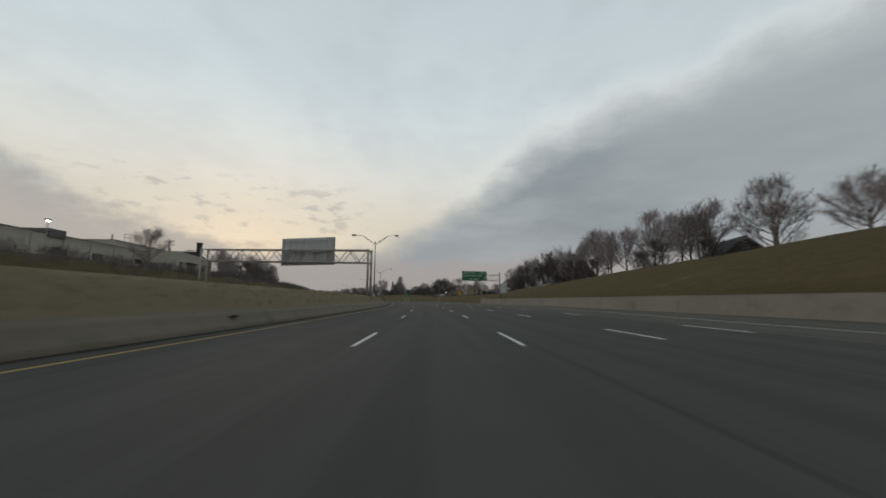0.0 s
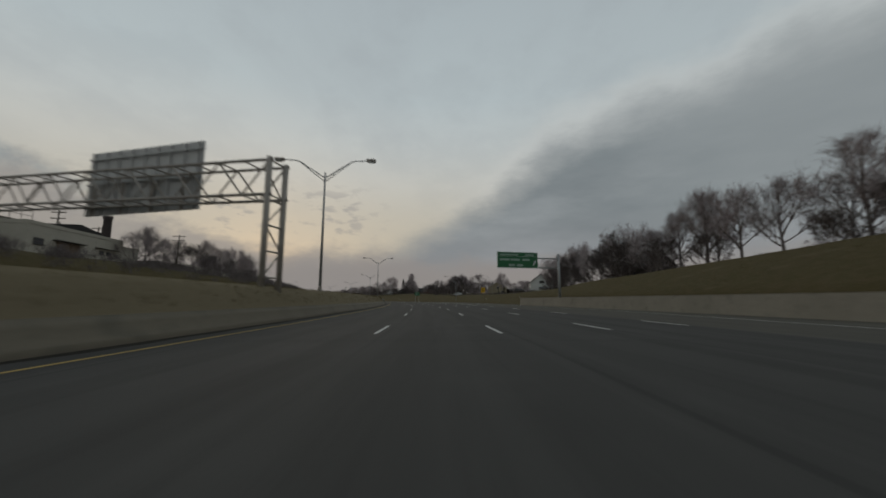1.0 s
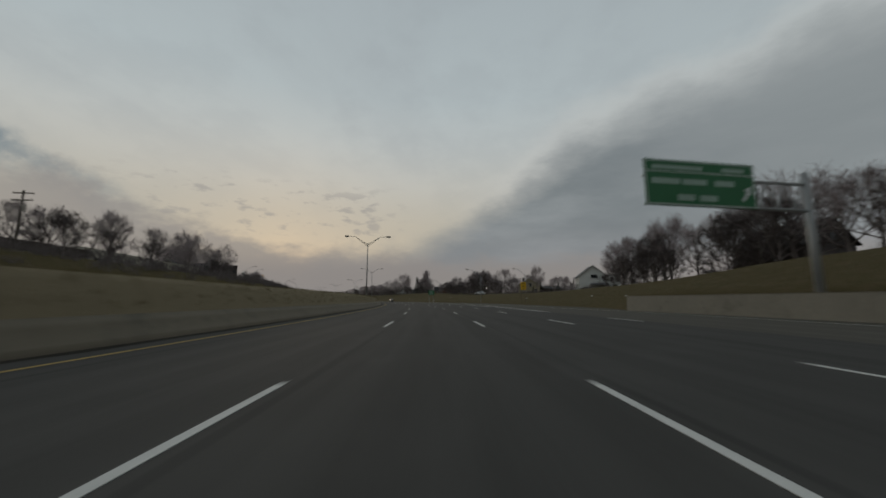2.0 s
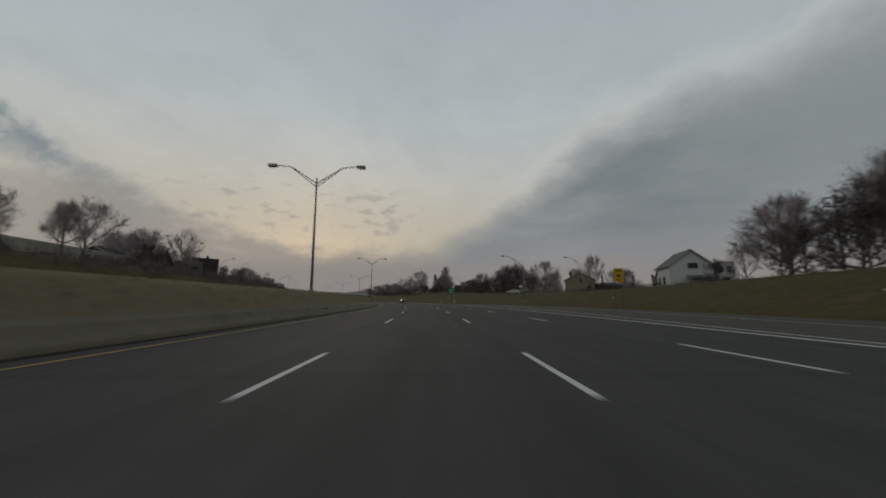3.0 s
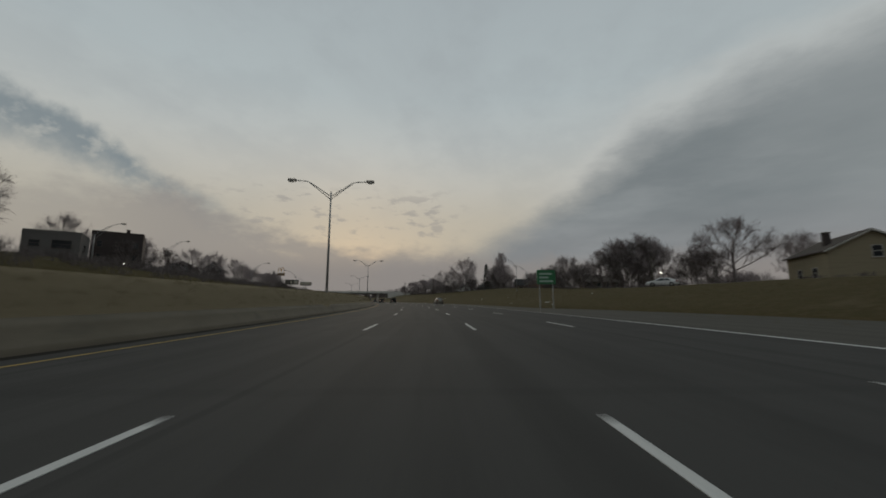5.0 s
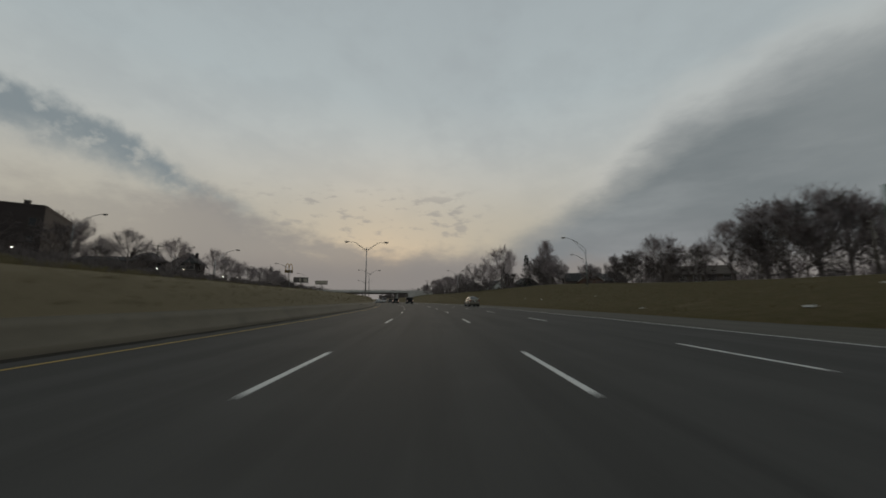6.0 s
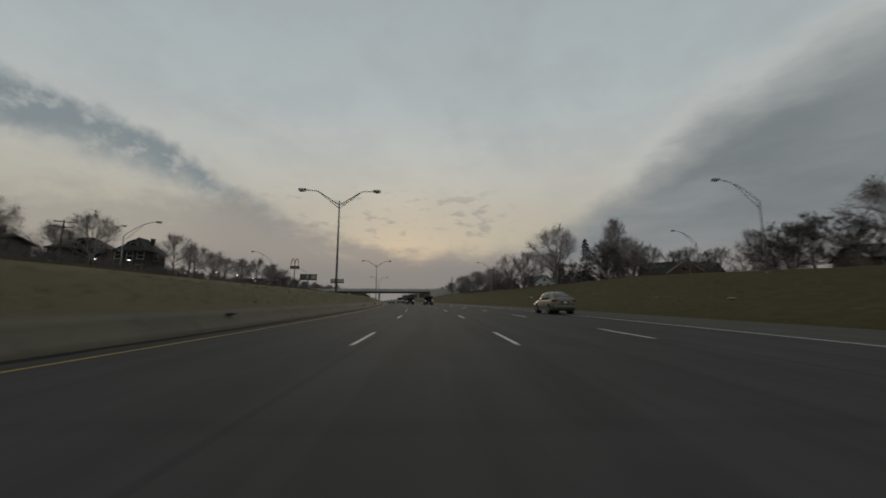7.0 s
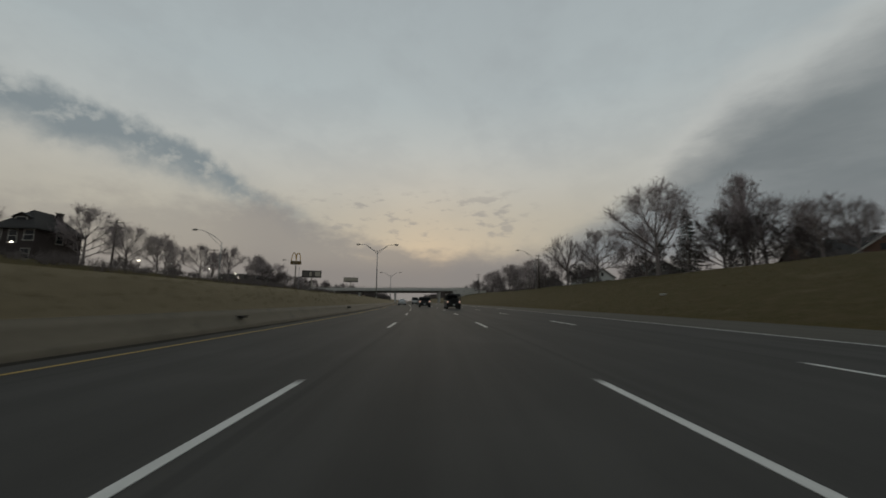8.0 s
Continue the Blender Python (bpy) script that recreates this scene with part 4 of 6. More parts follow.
    for x, y, z in lamps:
        l = part("wall_lamp", T([(x, y, z - 0.10), (x, y, z + 0.10)], 0.09, 8), TRIM_D, ob)
        part("bulb", T([(x, y, z - 0.26), (x, y, z - 0.102)], [0.16, 0.12], 8), LIT, l, "lit white lamp")
    return ob


# right bank
house(road_pose(66, 62, 6.2, -15), 3.9, 4.0, 3.6, 3.2, BRICK, ROOF_D, "dark brick house with a steep gable above the bank", "y", trim=TRIM_D,
      windows=(("f", -2, 1.0, 1.1, 1.4), ("f", 2, 1.0, 1.1, 1.4), ("f", 0, 4.0, 1.2, 1.2), ("l", 0, 1.0, 1.6, 1.3)), chimney=(-2.6, 1.5, 7.4), porch=(-3.9, -1, 1.8, 2.6))
house(road_pose(120, 60, 5.6, 6), 4.4, 5.6, 3.8, 3.6, BRICK, ROOF_D, "small dark house with a dark shingled gable roof", "y", trim=TRIM_D,
      windows=(("f", -2, 1.0, 1.1, 1.4), ("f", 1.6, 1.0, 1.3, 1.4), ("f", 0, 4.2, 1.0, 1.1), ("l", -1, 1.0, 1.4, 1.3)), chimney=(2.2, -1.0, 7.8))
house(road_pose(173.0, 59.8, 3.4, -24), 4.1, 4.6, 4.9, 3.2, WHITE_SIDING, ROOF_G, "white clapboard house with a grey gable roof", "y",
      windows=(("f", 0.3, 4.3, 1.8, 1.0), ("l", -1, 1.2, 1.3, 1.4), ("l", 2.4, 1.2, 1.3, 1.4)), porch=(-1.0, 4.4, 1.5, 2.1))
house(road_pose(170.6, 65.4, 3.5, -24), 1.7, 4.0, 4.9, 0.5, WHITE_SIDING, ROOF_G, "white two storey rear wing with paired windows", "flat",
      windows=(("f", -0.75, 3.2, 0.8, 1.2), ("f", 0.75, 3.2, 0.8, 1.2), ("f", 0.1, 0.9, 1.2, 1.2)), name="house_wing")
house(road_pose(183, 66.5, 3.3, -30), 2.7, 3.4, 4.6, 0.4, DARK_WALL, ROOF_D, "dark flat roofed brick garage building", "flat", trim=TRIM_D,
      windows=(("f", 0.2, 2.6, 1.0, 1.0), ("l", 0, 0.1, 2.4, 2.1)), chimney=(-0.6, -1.0, 6.0), name="garage")
house(road_pose(211, 60.4, 3.1, -31), 4.4, 6.0, 4.4, 2.4, TAN_SIDING, ROOF_B, "tan sided house with a low brown gable roof", "y",
      windows=(("f", 0.4, 3.4, 0.9, 1.4), ("f", 2.6, 1.0, 1.0, 1.4), ("l", -2.5, 1.0, 1.4, 1.3), ("l", 2.0, 1.0, 1.4, 1.3)), chimney=(-2.6, -2.0, 7.2))
house(road_pose(213, 71.5, 3.2, -10), 3.8, 5.0, 2.6, 1.0, BRICK_L, ROOF_D, "low brown brick annex behind a tan house", "x", trim=TRIM_D,
      windows=(("f", -1, 0.9, 1.2, 1.2),), name="annex")
house(road_pose(277, 71, 4.6, -25), 6.4, 4.2, 2.6, 2.1, BRICK_L, ROOF_B, "long low brown brick house with a brown roof", "x",
      windows=tuple(("f", x, 0.9, 1.4, 1.3) for x in (-4.6, -1.5, 1.6, 4.6)), chimney=(2, 0.5, 5.4))
house(road_pose(311.8, 63.6, 4.9, -25), 5.8, 4.2, 2.6, 2.7, BRICK_R, ROOF_D, "red brown brick bungalow with pale gable boards", "x",
      windows=(("f", -3.6, 0.7, 1.5, 1.2), ("l", 0, 0.7, 1.3, 1.2)), chimney=(4.6, 1.4, 6.2), gable=(1.9, 3.7, 0.9))
house(road_pose(324, 84, 5.2, 10), 3.8, 5.0, 3.4, 2.8, BRICK, ROOF_D, "dark brick house with a tall chimney", "y",
      windows=(("f", -2, 1.0, 1.2, 1.3), ("f", 2, 1.0, 1.2, 1.3)), chimney=(3.0, -1.5, 7.6))
for s, d, t, lab in ((372, 56, 10, "pale rendered house among bare trees"), (352, 62, 0, "grey house with a pale gable among trees"), (412, 58, -6, "small far house with a brown roof")):
    house(road_pose(s, d, crest_right(s) + 0.5, t), 4.5, 4.6, 3.0, 2.6, WHITE_SIDING if s == 372 else GREY_PLASTER, ROOF_B if s > 400 else ROOF_D, lab, "y",
          windows=(("f", -1.8, 0.9, 1.1, 1.3), ("f", 1.8, 0.9, 1.1, 1.3), ("f", 0, 3.4, 0.9, 1.0)), chimney=(2.2, 0, 6.2))

BROWN_DOOR = material("brown_door", (0.16, 0.11, 0.07), 0.7, vary=0.2)
# left bank: the factory, its chimney and mast
fac = house(road_pose(82, -68, 6.2, 0), 8.0, 33.0, 4.7, 0.0, BEIGE, ROOF_D, "long flat roofed beige factory building above the bank", "flat", trim=TRIM_D,
            windows=tuple(("r", 2 + i * 6.5, 2.6, 2.2, 0.7) for i in range(2)) + (("r", -8.5, 2.2, 2.6, 0.9), ("r", -16.0, 2.2, 2.6, 0.9), ("f", -3, 1.0, 3.0, 2.6), ("f", 3.5, 2.4, 3.2, 1.3)), name="factory")
for i in range(11):
    y = -31.5 + i * 5.4
    part("pilaster", B(8.004, 8.16, y - 0.22, y + 0.22, -1.2, 4.9), BEIGE, fac)
part("coping", B(7.7, 8.2, -33.0, 33.0, 5.206, 5.32), CONCRETE, fac, "pale coping along the roof edge")
part("stair_block", B(3.0, 8.25, -18.4, -15.4, 4.72, 6.1, bevel=0.04), GREY_PLASTER, fac, "dark stair head above the roof")
raised = part("raised_block", B(-4.0, 7.6, -4.0, 13.0, 4.79, 6.5), BEIGE, fac)
part("coping", B(-4.1, 7.75, -4.1, 13.1, 6.504, 6.62), CONCRETE, raised)
part("roller_door", B(8.004, 8.05, 17.0, 21.0, 0.3, 3.0), BROWN_DOOR, fac, "brown roller door")
for y in (23.5, 26.0):
    part("louvre", B(8.004, 8.06, y, y + 1.6, 2.4, 3.0), TRIM_D, fac)
for y, w, h in ((-26, 2.2, 1.0), (-11, 3.4, 0.7), (20, 2.4, 1.1)):
    part("roof_vent", B(1, 1 + w, y, y + w, 4.79, 4.79 + h, bevel=0.05), STEEL_D, fac)
annex = house(road_pose(95.5, -56.4, 5.9, 4), 2.8, 9.2, 5.2, 0.0, BEIGE, ROOF_D, "beige loading annex with a brown roller door", "flat", trim=TRIM_D,
      windows=(("r", -7.4, 2.6, 1.4, 0.8), ("r", 4.2, 2.6, 0.9, 0.5), ("r", 5.8, 2.6, 0.9, 0.5)), name="factory_annex")
door = part("roller_door", B(2.804, 2.86, -4.6, -0.4, -0.4, 3.4), BROWN_DOOR, annex, "brown roller door")
for i in range(6):
    part("slat", B(2.862, 2.885, -4.55, -0.45, -0.1 + i * 0.56, 0.36 + i * 0.56), BROWN_DOOR, door)
part("canopy", B(2.804, 3.5, -5.2, 0.2, 3.5, 3.62), TRIM_D, annex, "thin dark canopy over the door")
part("canopy", B(2.804, 3.3, 2.6, 7.6, 3.5, 3.6), TRIM_D, annex)
part("upper_roof", prism([(-6.5, 5.72), (-0.5, 6.75), (5.5, 5.72)], "x", -2.6, 2.75), ROOF_D, annex, "dark shallow gable over the roof edge")
stack = thing("chimney_stack", road_pose(107.0, -58.0, 5.6), "tall dark brick factory chimney", "chimney")
part("shaft", T([(0, 0, -0.5), (0, 0, 10.5)], [0.85, 0.62], 16), BRICK, stack)
part("rim", T([(0, 0, 10.2), (0, 0, 10.75)], [0.74, 0.74], 16), BRICK, stack)
mast = thing("lattice_mast", road_pose(96.5, -73, 10.99), "small steel lattice mast on a factory roof", "mast")
for x, y in ((-0.5, -0.5), (0.5, -0.5), (0.5, 0.5), (-0.5, 0.5)):
    part("leg", T([(x, y, -0.05), (x * 0.15, y * 0.15, 5.6)], 0.05, 5), STEEL_D, mast)
for i in range(5):
    f = 1 - i * 0.17
    part("ring", T([(-0.5 * f, -0.5 * f, i * 1.05 + 0.3), (0.5 * f, -0.5 * f, i * 1.05 + 0.9), (0.5 * f, 0.5 * f, i * 1.05 + 0.3), (-0.5 * f, 0.5 * f, i * 1.05 + 0.9)], 0.035, 4), STEEL_D, mast)
rail = thing("roof_railing", road_pose(81, -61, 12.82), "thin steel railing on the factory roof", "railing")
for i in range(9):
    part("post", T([(0, i * 1.6, 0), (0, i * 1.6, 1.7)], 0.05, 5), STEEL_D, rail)
for z in (1.0, 1.7):
    part("bar", T([(0, -0.1, z), (0, 12.9, z)], 0.045, 5), STEEL_D, rail)

# left bank: low block, houses and flats further on
house(road_pose(165, -66, 6.3, 0), 6.0, 22.0, 3.6, 0.0, BEIGE, ROOF_D, "low beige warehouse along the bank", "flat", trim=TRIM_D,
      windows=tuple(("r", -18 + i * 7.2, 1.2, 2.4, 1.2) for i in range(6)), name="warehouse")
house(road_pose(128, -60, 6.2, 0), 4.0, 7.0, 2.6, 0.0, BRICK_L, ROOF_D, "low brown brick shed behind trees", "flat", trim=TRIM_D,
      windows=(("r", -3, 0.8, 2.0, 1.0), ("r", 3, 0.8, 2.0, 1.0)), name="shed")
house(road_pose(221, -69, 6.4, 0), 4.0, 3.8, 4.8, 2.8, BRICK_L, ROOF_D, "brown house with pale window trim behind bare trees", "x", windows=(("f", 0, 3.3, 1.8, 1.2), ("f", -2.2, 1, 1.2, 1.4), ("f", 2.2, 1, 1.2, 1.4), ("r", 0, 1, 1.5, 1.4)), lamps=((3.4, -4.05, 2.6),), porch=(-3.4, 3.4, 1.6, 2.4))
house(road_pose(203, -71, 6.3, 4), 4.6, 4.2, 4.2, 2.8, BRICK_L, ROOF_D, "dark brick house with a pale gable window", "y", windows=(("f", 0, 3.9, 1.8, 1.1), ("f", -2.2, 1, 1.2, 1.4), ("f", 2.2, 1, 1.2, 1.4), ("r", 0, 1, 1.5, 1.4)), lamps=((3.0, -4.35, 2.4),), porch=(-3.4, 3.4, 1.6, 2.4))
# the wide dark panes stand in for a balcony band and garage openings
house(road_pose(250.5, -69.0, 6.4, 26), 3.9, 4.5, 7.2, 0.4, GREY_PLASTER, ROOF_D, "grey two storey flat roofed house with a dark balcony", "flat", trim=TRIM_D,
      windows=(("f", -2.2, 4.6, 1.3, 1.1), ("f", 1.4, 4.4, 2.6, 1.5), ("f", 0.6, 0.6, 4.6, 1.7), ("r", 0, 4.4, 1.8, 1.2)))
house(road_pose(276.8, -71.4, 6.5, 25), 4.7, 8.6, 10.3, 0.4, BRICK, ROOF_D, "large dark brick flat roofed apartment block above the bank", "flat", trim=TRIM_D,
      windows=tuple(("f", x, z, 0.8, 1.3) for x in (-3.2, 3.4) for z in (4.0, 7.1)) + (("r", 3, 4.0, 0.9, 1.3),),
      chimney=(1.5, -5, 11.9), lamps=((1.6, -8.75, 3.4),))
house(road_pose(289, -63, 6.4, 0), 5.0, 3.2, 2.8, 1.0, BRICK_L, ROOF_D, "low dark brick outbuilding", "x", trim=TRIM_D, windows=(("f", -1.6, 0.8, 1.2, 1.2), ("f", 1.8, 0.8, 1.2, 1.2)), chimney=(3.6, 0, 5.0), lamps=((4.4, -3.35, 2.2),), name="outbuilding")
house(road_pose(328.2, -75.2, 6.8, 14), 5.2, 4.6, 5.8, 3.1, BRICK, ROOF_D, "dark brick house with a hipped roof and a dormer", "hip", trim=TRIM_D, dormer=True,
      windows=(("f", -3.6, 4.0, 1.3, 1.5), ("f", 0, 4.0, 1.6, 1.5), ("f", 3.4, 4.0, 1.3, 1.5), ("f", -3.4, 1.0, 1.4, 1.6), ("f", 3.1, 1.0, 1.6, 1.6)), chimney=(-4.0, 1, 9.9), lamps=((-2.9, -4.95, 3.9), (3.2, -4.95, 3.7)))
house(road_pose(328.8, -64.2, 6.6, 2), 2.9, 4.4, 5.8, 3.5, BRICK, ROOF_D, "dark brick house with pale windows and a steep roof", "hip", dormer=True,
      windows=(("f", -2.3, 3.9, 1.3, 1.6), ("f", 0.0, 3.5, 1.1, 2.0), ("f", 2.2, 3.9, 1.3, 1.6), ("f", -2.2, 1.0, 1.1, 1.5), ("f", 2.0, 1.0, 1.1, 1.5), ("r", 0, 3.9, 1.2, 1.4)), chimney=(1.4, 1.2, 9.3), lamps=((0.1, -4.55, 3.7),))
house(road_pose(352, -95, 7.3, 0), 7.0, 6.0, 4.0, 3.0, BRICK, ROOF_D, "far dark house with a low roof", "x", trim=TRIM_D, windows=(("f", -3, 1, 1.4, 1.4), ("f", 3, 1, 1.4, 1.4)), chimney=(-4, 1, 7.4))
house(road_pose(420, -66, 6.7, 0), 8.0, 6.0, 3.4, 1.6, GREY_PLASTER, ROOF_D, "low restaurant building with lit sign lamps", "hip", trim=TRIM_D,
      windows=(("f", -4, 0.8, 3.0, 1.6), ("f", 3, 0.8, 4.0, 1.6)), lamps=((-6, -6.2, 2.4), (0, -6.2, 2.4), (6, -6.2, 2.4)), name="restaurant")
house(road_pose(392, -60, 6.6, 0), 4.0, 4.0, 2.8, 0.3, GREY_PLASTER, ROOF_D, "small flat roofed shop with a lit front", "flat", trim=TRIM_D,
      windows=(("f", 0, 0.7, 5.0, 1.5),), lamps=((-3, -4.2, 2.2), (2.5, -4.2, 2.2)), name="shop")

dead = thing("dead_trunk", road_pose(175.4, 54.6, 3.3), "dark broken forked trunk of a dead tree", "tree stump")
part("trunk", T([(0, 0, -0.6), (0.05, 0, 1.6), (-0.1, 0, 3.0)], [0.55, 0.45, 0.42], 9), BARK, dead, smooth=True)
part("limb", T([(0.1, 0, 1.8), (0.7, 0, 3.4), (1.0, 0, 5.0)], [0.3, 0.24, 0.16], 8), BARK, dead, smooth=True)
part("limb", T([(-0.1, 0, 2.6), (-0.5, 0, 3.4)], [0.34, 0.28], 8), BARK, dead, smooth=True)


def parking_lamp(m):
    ob = thing("parking_lamp", m, "lit car park lamp on a slim pole", "lamp", "lit car park lamps")
    part("pole", T([(0, 0, -0.5), (0, 0, 3.2)], 0.06, 6), STEEL_D, ob)
    head = part("head", B(-0.3, 0.3, -0.2, 0.2, 3.2, 3.34, bevel=0.03), STEEL_D, ob)
    part("lens", B(-0.16, 0.16, -0.12, 0.12, 3.1, 3.196), LIT, head, "lit white lens")
    return ob


lot = parking_lamp(road_pose(352, -57, 6.5))
for s, d in ((360, -62), (366, -56), (378, -64), (384, -57), (402, -66), (346, -60), (428, -58)):
    copy_thing(lot, road_pose(s, d, 6.4, s))
# two single lit street lamps, copied from the car park lamp
copy_thing(lot, road_pose(53.2, -52.5, 6.4, 20) @ Matrix.Diagonal((1, 1, 1.72, 1)))
copy_thing(lot, road_pose(233.0, 51.0, 3.4, 10))

# ---- vehicles ----
PAINT_GOLD = material("champagne_car_paint", (0.205, 0.183, 0.142), 0.36, 0.5, vary=0.08, grain=40, large=0.8, bump=0, gloss=0.5, stain=(0.16, 0.145, 0.12), stain_f=0.25)
PAINT_BLACK = material("black_car_paint", (0.016, 0.017, 0.019), 0.35, 0.1, vary=0.1, grain=40, bump=0, gloss=0.5)
PAINT_WHITE = material("white_car_paint", (0.55, 0.55, 0.54), 0.4, 0.0, vary=0.08, grain=30, bump=0, gloss=0.5)
PAINT_GREY = material("grey_car_paint", (0.13, 0.135, 0.14), 0.4, 0.3, vary=0.08, grain=30, bump=0, gloss=0.5)
PLASTIC = material("black_plastic", (0.02, 0.02, 0.02), 0.7, vary=0.2, grain=20)
ALLOY = material("wheel_alloy", (0.30, 0.29, 0.28), 0.4, 0.7, vary=0.1, bump=0)
RED_LENS = material("red_tail_lens", (0.22, 0.018, 0.014), 0.25, vary=0.1, bump=0, gloss=0.6)
CLEAR_LENS = material("clear_lamp_lens", (0.45, 0.45, 0.45), 0.2, vary=0.08, bump=0, gloss=0.6)


def loft(stations, mat_name, mat, parent, label="", smooth=True, close=True):
    """Half cross-sections (y, [(x, z)...]) mirrored and joined along y."""
    bm = bmesh.new()
    rows = []
    for y, half in stations:
        ring = [(x, z) for x, z in half] + [(-x, z) for x, z in reversed(half) if x > 1e-4]
        rows.append([bm.verts.new((x, y, z)) for x, z in ring])
    n = len(rows[0])
    for a, b in zip(rows, rows[1:]):
        for k in range(n):
            bm.faces.new((a[k], a[(k + 1) % n], b[(k + 1) % n], b[k]))
    if close:
        bm.faces.new(rows[0][::-1]), bm.faces.new(rows[-1])
    bmesh.ops.recalc_face_normals(bm, faces=bm.faces)
    return part(mat_name, bm, mat, parent, label, smooth)


def wheel(parent, x, y, r=0.33, w=0.22, rim_mat=None):
    sx = 1 if x > 0 else -1
    tyre = bmesh.new()
    tube(tyre, [(x - sx * w / 2, y, r), (x - sx * w / 2.2, y, r), (x + sx * w / 2.6, y, r), (x + sx * w / 2, y, r)], [r * 0.88, r, r, r * 0.9], 24)
    wh = part("wheel", tyre, RUBBER, parent, "black tyre", smooth=False)
    rim = bmesh.new()
    xo = x + sx * (w / 2 + 0.002)
    tube(rim, [(xo - sx * 0.06, y, r), (xo + sx * 0.005, y, r)], [r * 0.68, r * 0.66], 20)
    for i in range(7):
        a = 2 * math.pi * i / 7
        tube(rim, [(xo + sx * 0.014, y + 0.05 * math.cos(a), r + 0.05 * math.sin(a)), (xo + sx * 0.012, y + r * 0.62 * math.cos(a), r + r * 0.62 * math.sin(a))], 0.022, 4)
    part("rim", rim, rim_mat or ALLOY, wh)


def sedan(m, paint, label, lit=False, facing=1):
    """A four door saloon, 4.9 m long, front towards +y."""
    ob = thing("car", m, label, "car")
    def sec(y, w, z0, zb, zt, crown=0.04):
        return (y, [(0.0, z0), (w * 0.84, z0), (w * 0.95, z0 + 0.06), (w, z0 + 0.22), (w * 1.005, (z0 + zb) / 2 + 0.04), (w * 0.985, zb - 0.06), (w * 0.955, zb),
                    (w * 0.86, zt - 0.01), (w * 0.5, zt + crown * 0.7), (0.0, zt + crown)])
    body = [sec(-2.44, 0.66, 0.42, 0.74, 0.97, 0.02), sec(-2.40, 0.80, 0.33, 0.82, 1.05, 0.03), sec(-2.28, 0.87, 0.27, 0.89, 1.07, 0.03), sec(-1.95, 0.905, 0.24, 0.93, 1.07, 0.035),
            sec(-1.5, 0.92, 0.22, 0.93, 1.03, 0.03), sec(-0.8, 0.92, 0.20, 0.93, 0.97, 0.02), sec(0.0, 0.92, 0.20, 0.92, 0.95, 0.02), sec(0.8, 0.915, 0.20, 0.90, 0.93, 0.02),
            sec(1.15, 0.91, 0.21, 0.87, 0.93, 0.04), sec(1.6, 0.90, 0.22, 0.82, 0.89, 0.045), sec(2.0, 0.87, 0.23, 0.75, 0.82, 0.04), sec(2.3, 0.80, 0.25, 0.66, 0.73, 0.03), sec(2.43, 0.66, 0.32, 0.60, 0.64, 0.02)]
    loft(body, "body", paint, ob)
    def cab(y, wb, wt, zb, zt):
        return (y, [(0.0, zb), (wb, zb), (wb * 0.985, zb + (zt - zb) * 0.35), ((wb + wt) / 2 * 1.01, zb + (zt - zb) * 0.7), (wt * 1.04, zt - 0.05), (wt * 0.9, zt), (wt * 0.4, zt + 0.025), (0.0, zt + 0.03)])
    roof = [cab(-2.08, 0.74, 0.70, 1.05, 1.09), cab(-1.62, 0.78, 0.62, 0.96, 1.26), cab(-1.05, 0.81, 0.585, 0.93, 1.43), cab(-0.6, 0.825, 0.59, 0.92, 1.475), cab(0.0, 0.83, 0.60, 0.92, 1.48),
            cab(0.35, 0.83, 0.59, 0.91, 1.43), cab(0.8, 0.82, 0.60, 0.90, 1.19), cab(1.3, 0.78, 0.70, 0.89, 0.945)]
    loft(roof, "cabin", paint, ob)
    # glazing: side lights, screen and rear screen, slightly proud of the cabin
    def cabin_x(y, z):
        ys = [s[0] for s in roof]
        best = []
        for y0, half in roof:
            xs, zs = zip(*[(p[0], p[1]) for p in half[1:6]])
            best.append(float(np.interp(z, zs, xs)))
        return float(np.interp(y, ys, best))
    for sx in (-1, 1):
        for name, ring in (("rear_window", [(-1.28, 1.0), (-0.42, 0.985), (-0.42, 1.36), (-0.85, 1.35), (-1.12, 1.26)]),
                           ("front_window", [(-0.34, 0.985), (0.92, 0.97), (0.42, 1.30), (0.15, 1.37), (-0.34, 1.37)])):
            bm = bmesh.new()
            lo, hi = min(z for y, z in ring), max(z for y, z in ring)
            rows = []
            for i in range(7):
                z = lo + 0.016 + (hi - lo - 0.022) * i / 6
                cut = []
                for (ya, za), (yb, zb) in zip(ring, ring[1:] + ring[:1]):
                    if (za - z) * (zb - z) <= 0 and abs(za - zb) > 1e-6:
                        cut.append(ya + (yb - ya) * (z - za) / (zb - za))
                y0, y1 = min(cut), max(cut)
                rows.append([bm.verts.new((sx * (cabin_x(y0 + (y1 - y0) * j / 6, z) + 0.026), y0 + (y1 - y0) * j / 6, z)) for j in range(7)])
            for i in range(6):
                for j in range(6):
                    quad = (rows[i][j], rows[i][j + 1], rows[i + 1][j + 1], rows[i + 1][j])
                    bm.faces.new(quad if sx < 0 else quad[::-1])
            part("side_window", bm, GLASS_D, ob)
        part("pillar_trim", B(sx * 0.80 - 0.012, sx * 0.80 + 0.012, -1.3, 0.95, 0.955, 0.972), PLASTIC, ob)
        part("door_mirror", B(sx * 0.95 - 0.09, sx * 0.95 + 0.09, 0.62, 0.74, 0.95, 1.10, bevel=0.03), PLASTIC, ob)
        for y in (-0.78, 0.28):
            part("door_handle", B(sx * 0.922 - 0.02, sx * 0.922 + 0.02, y - 0.11, y + 0.11, 0.79, 0.825, bevel=0.008), paint, ob)
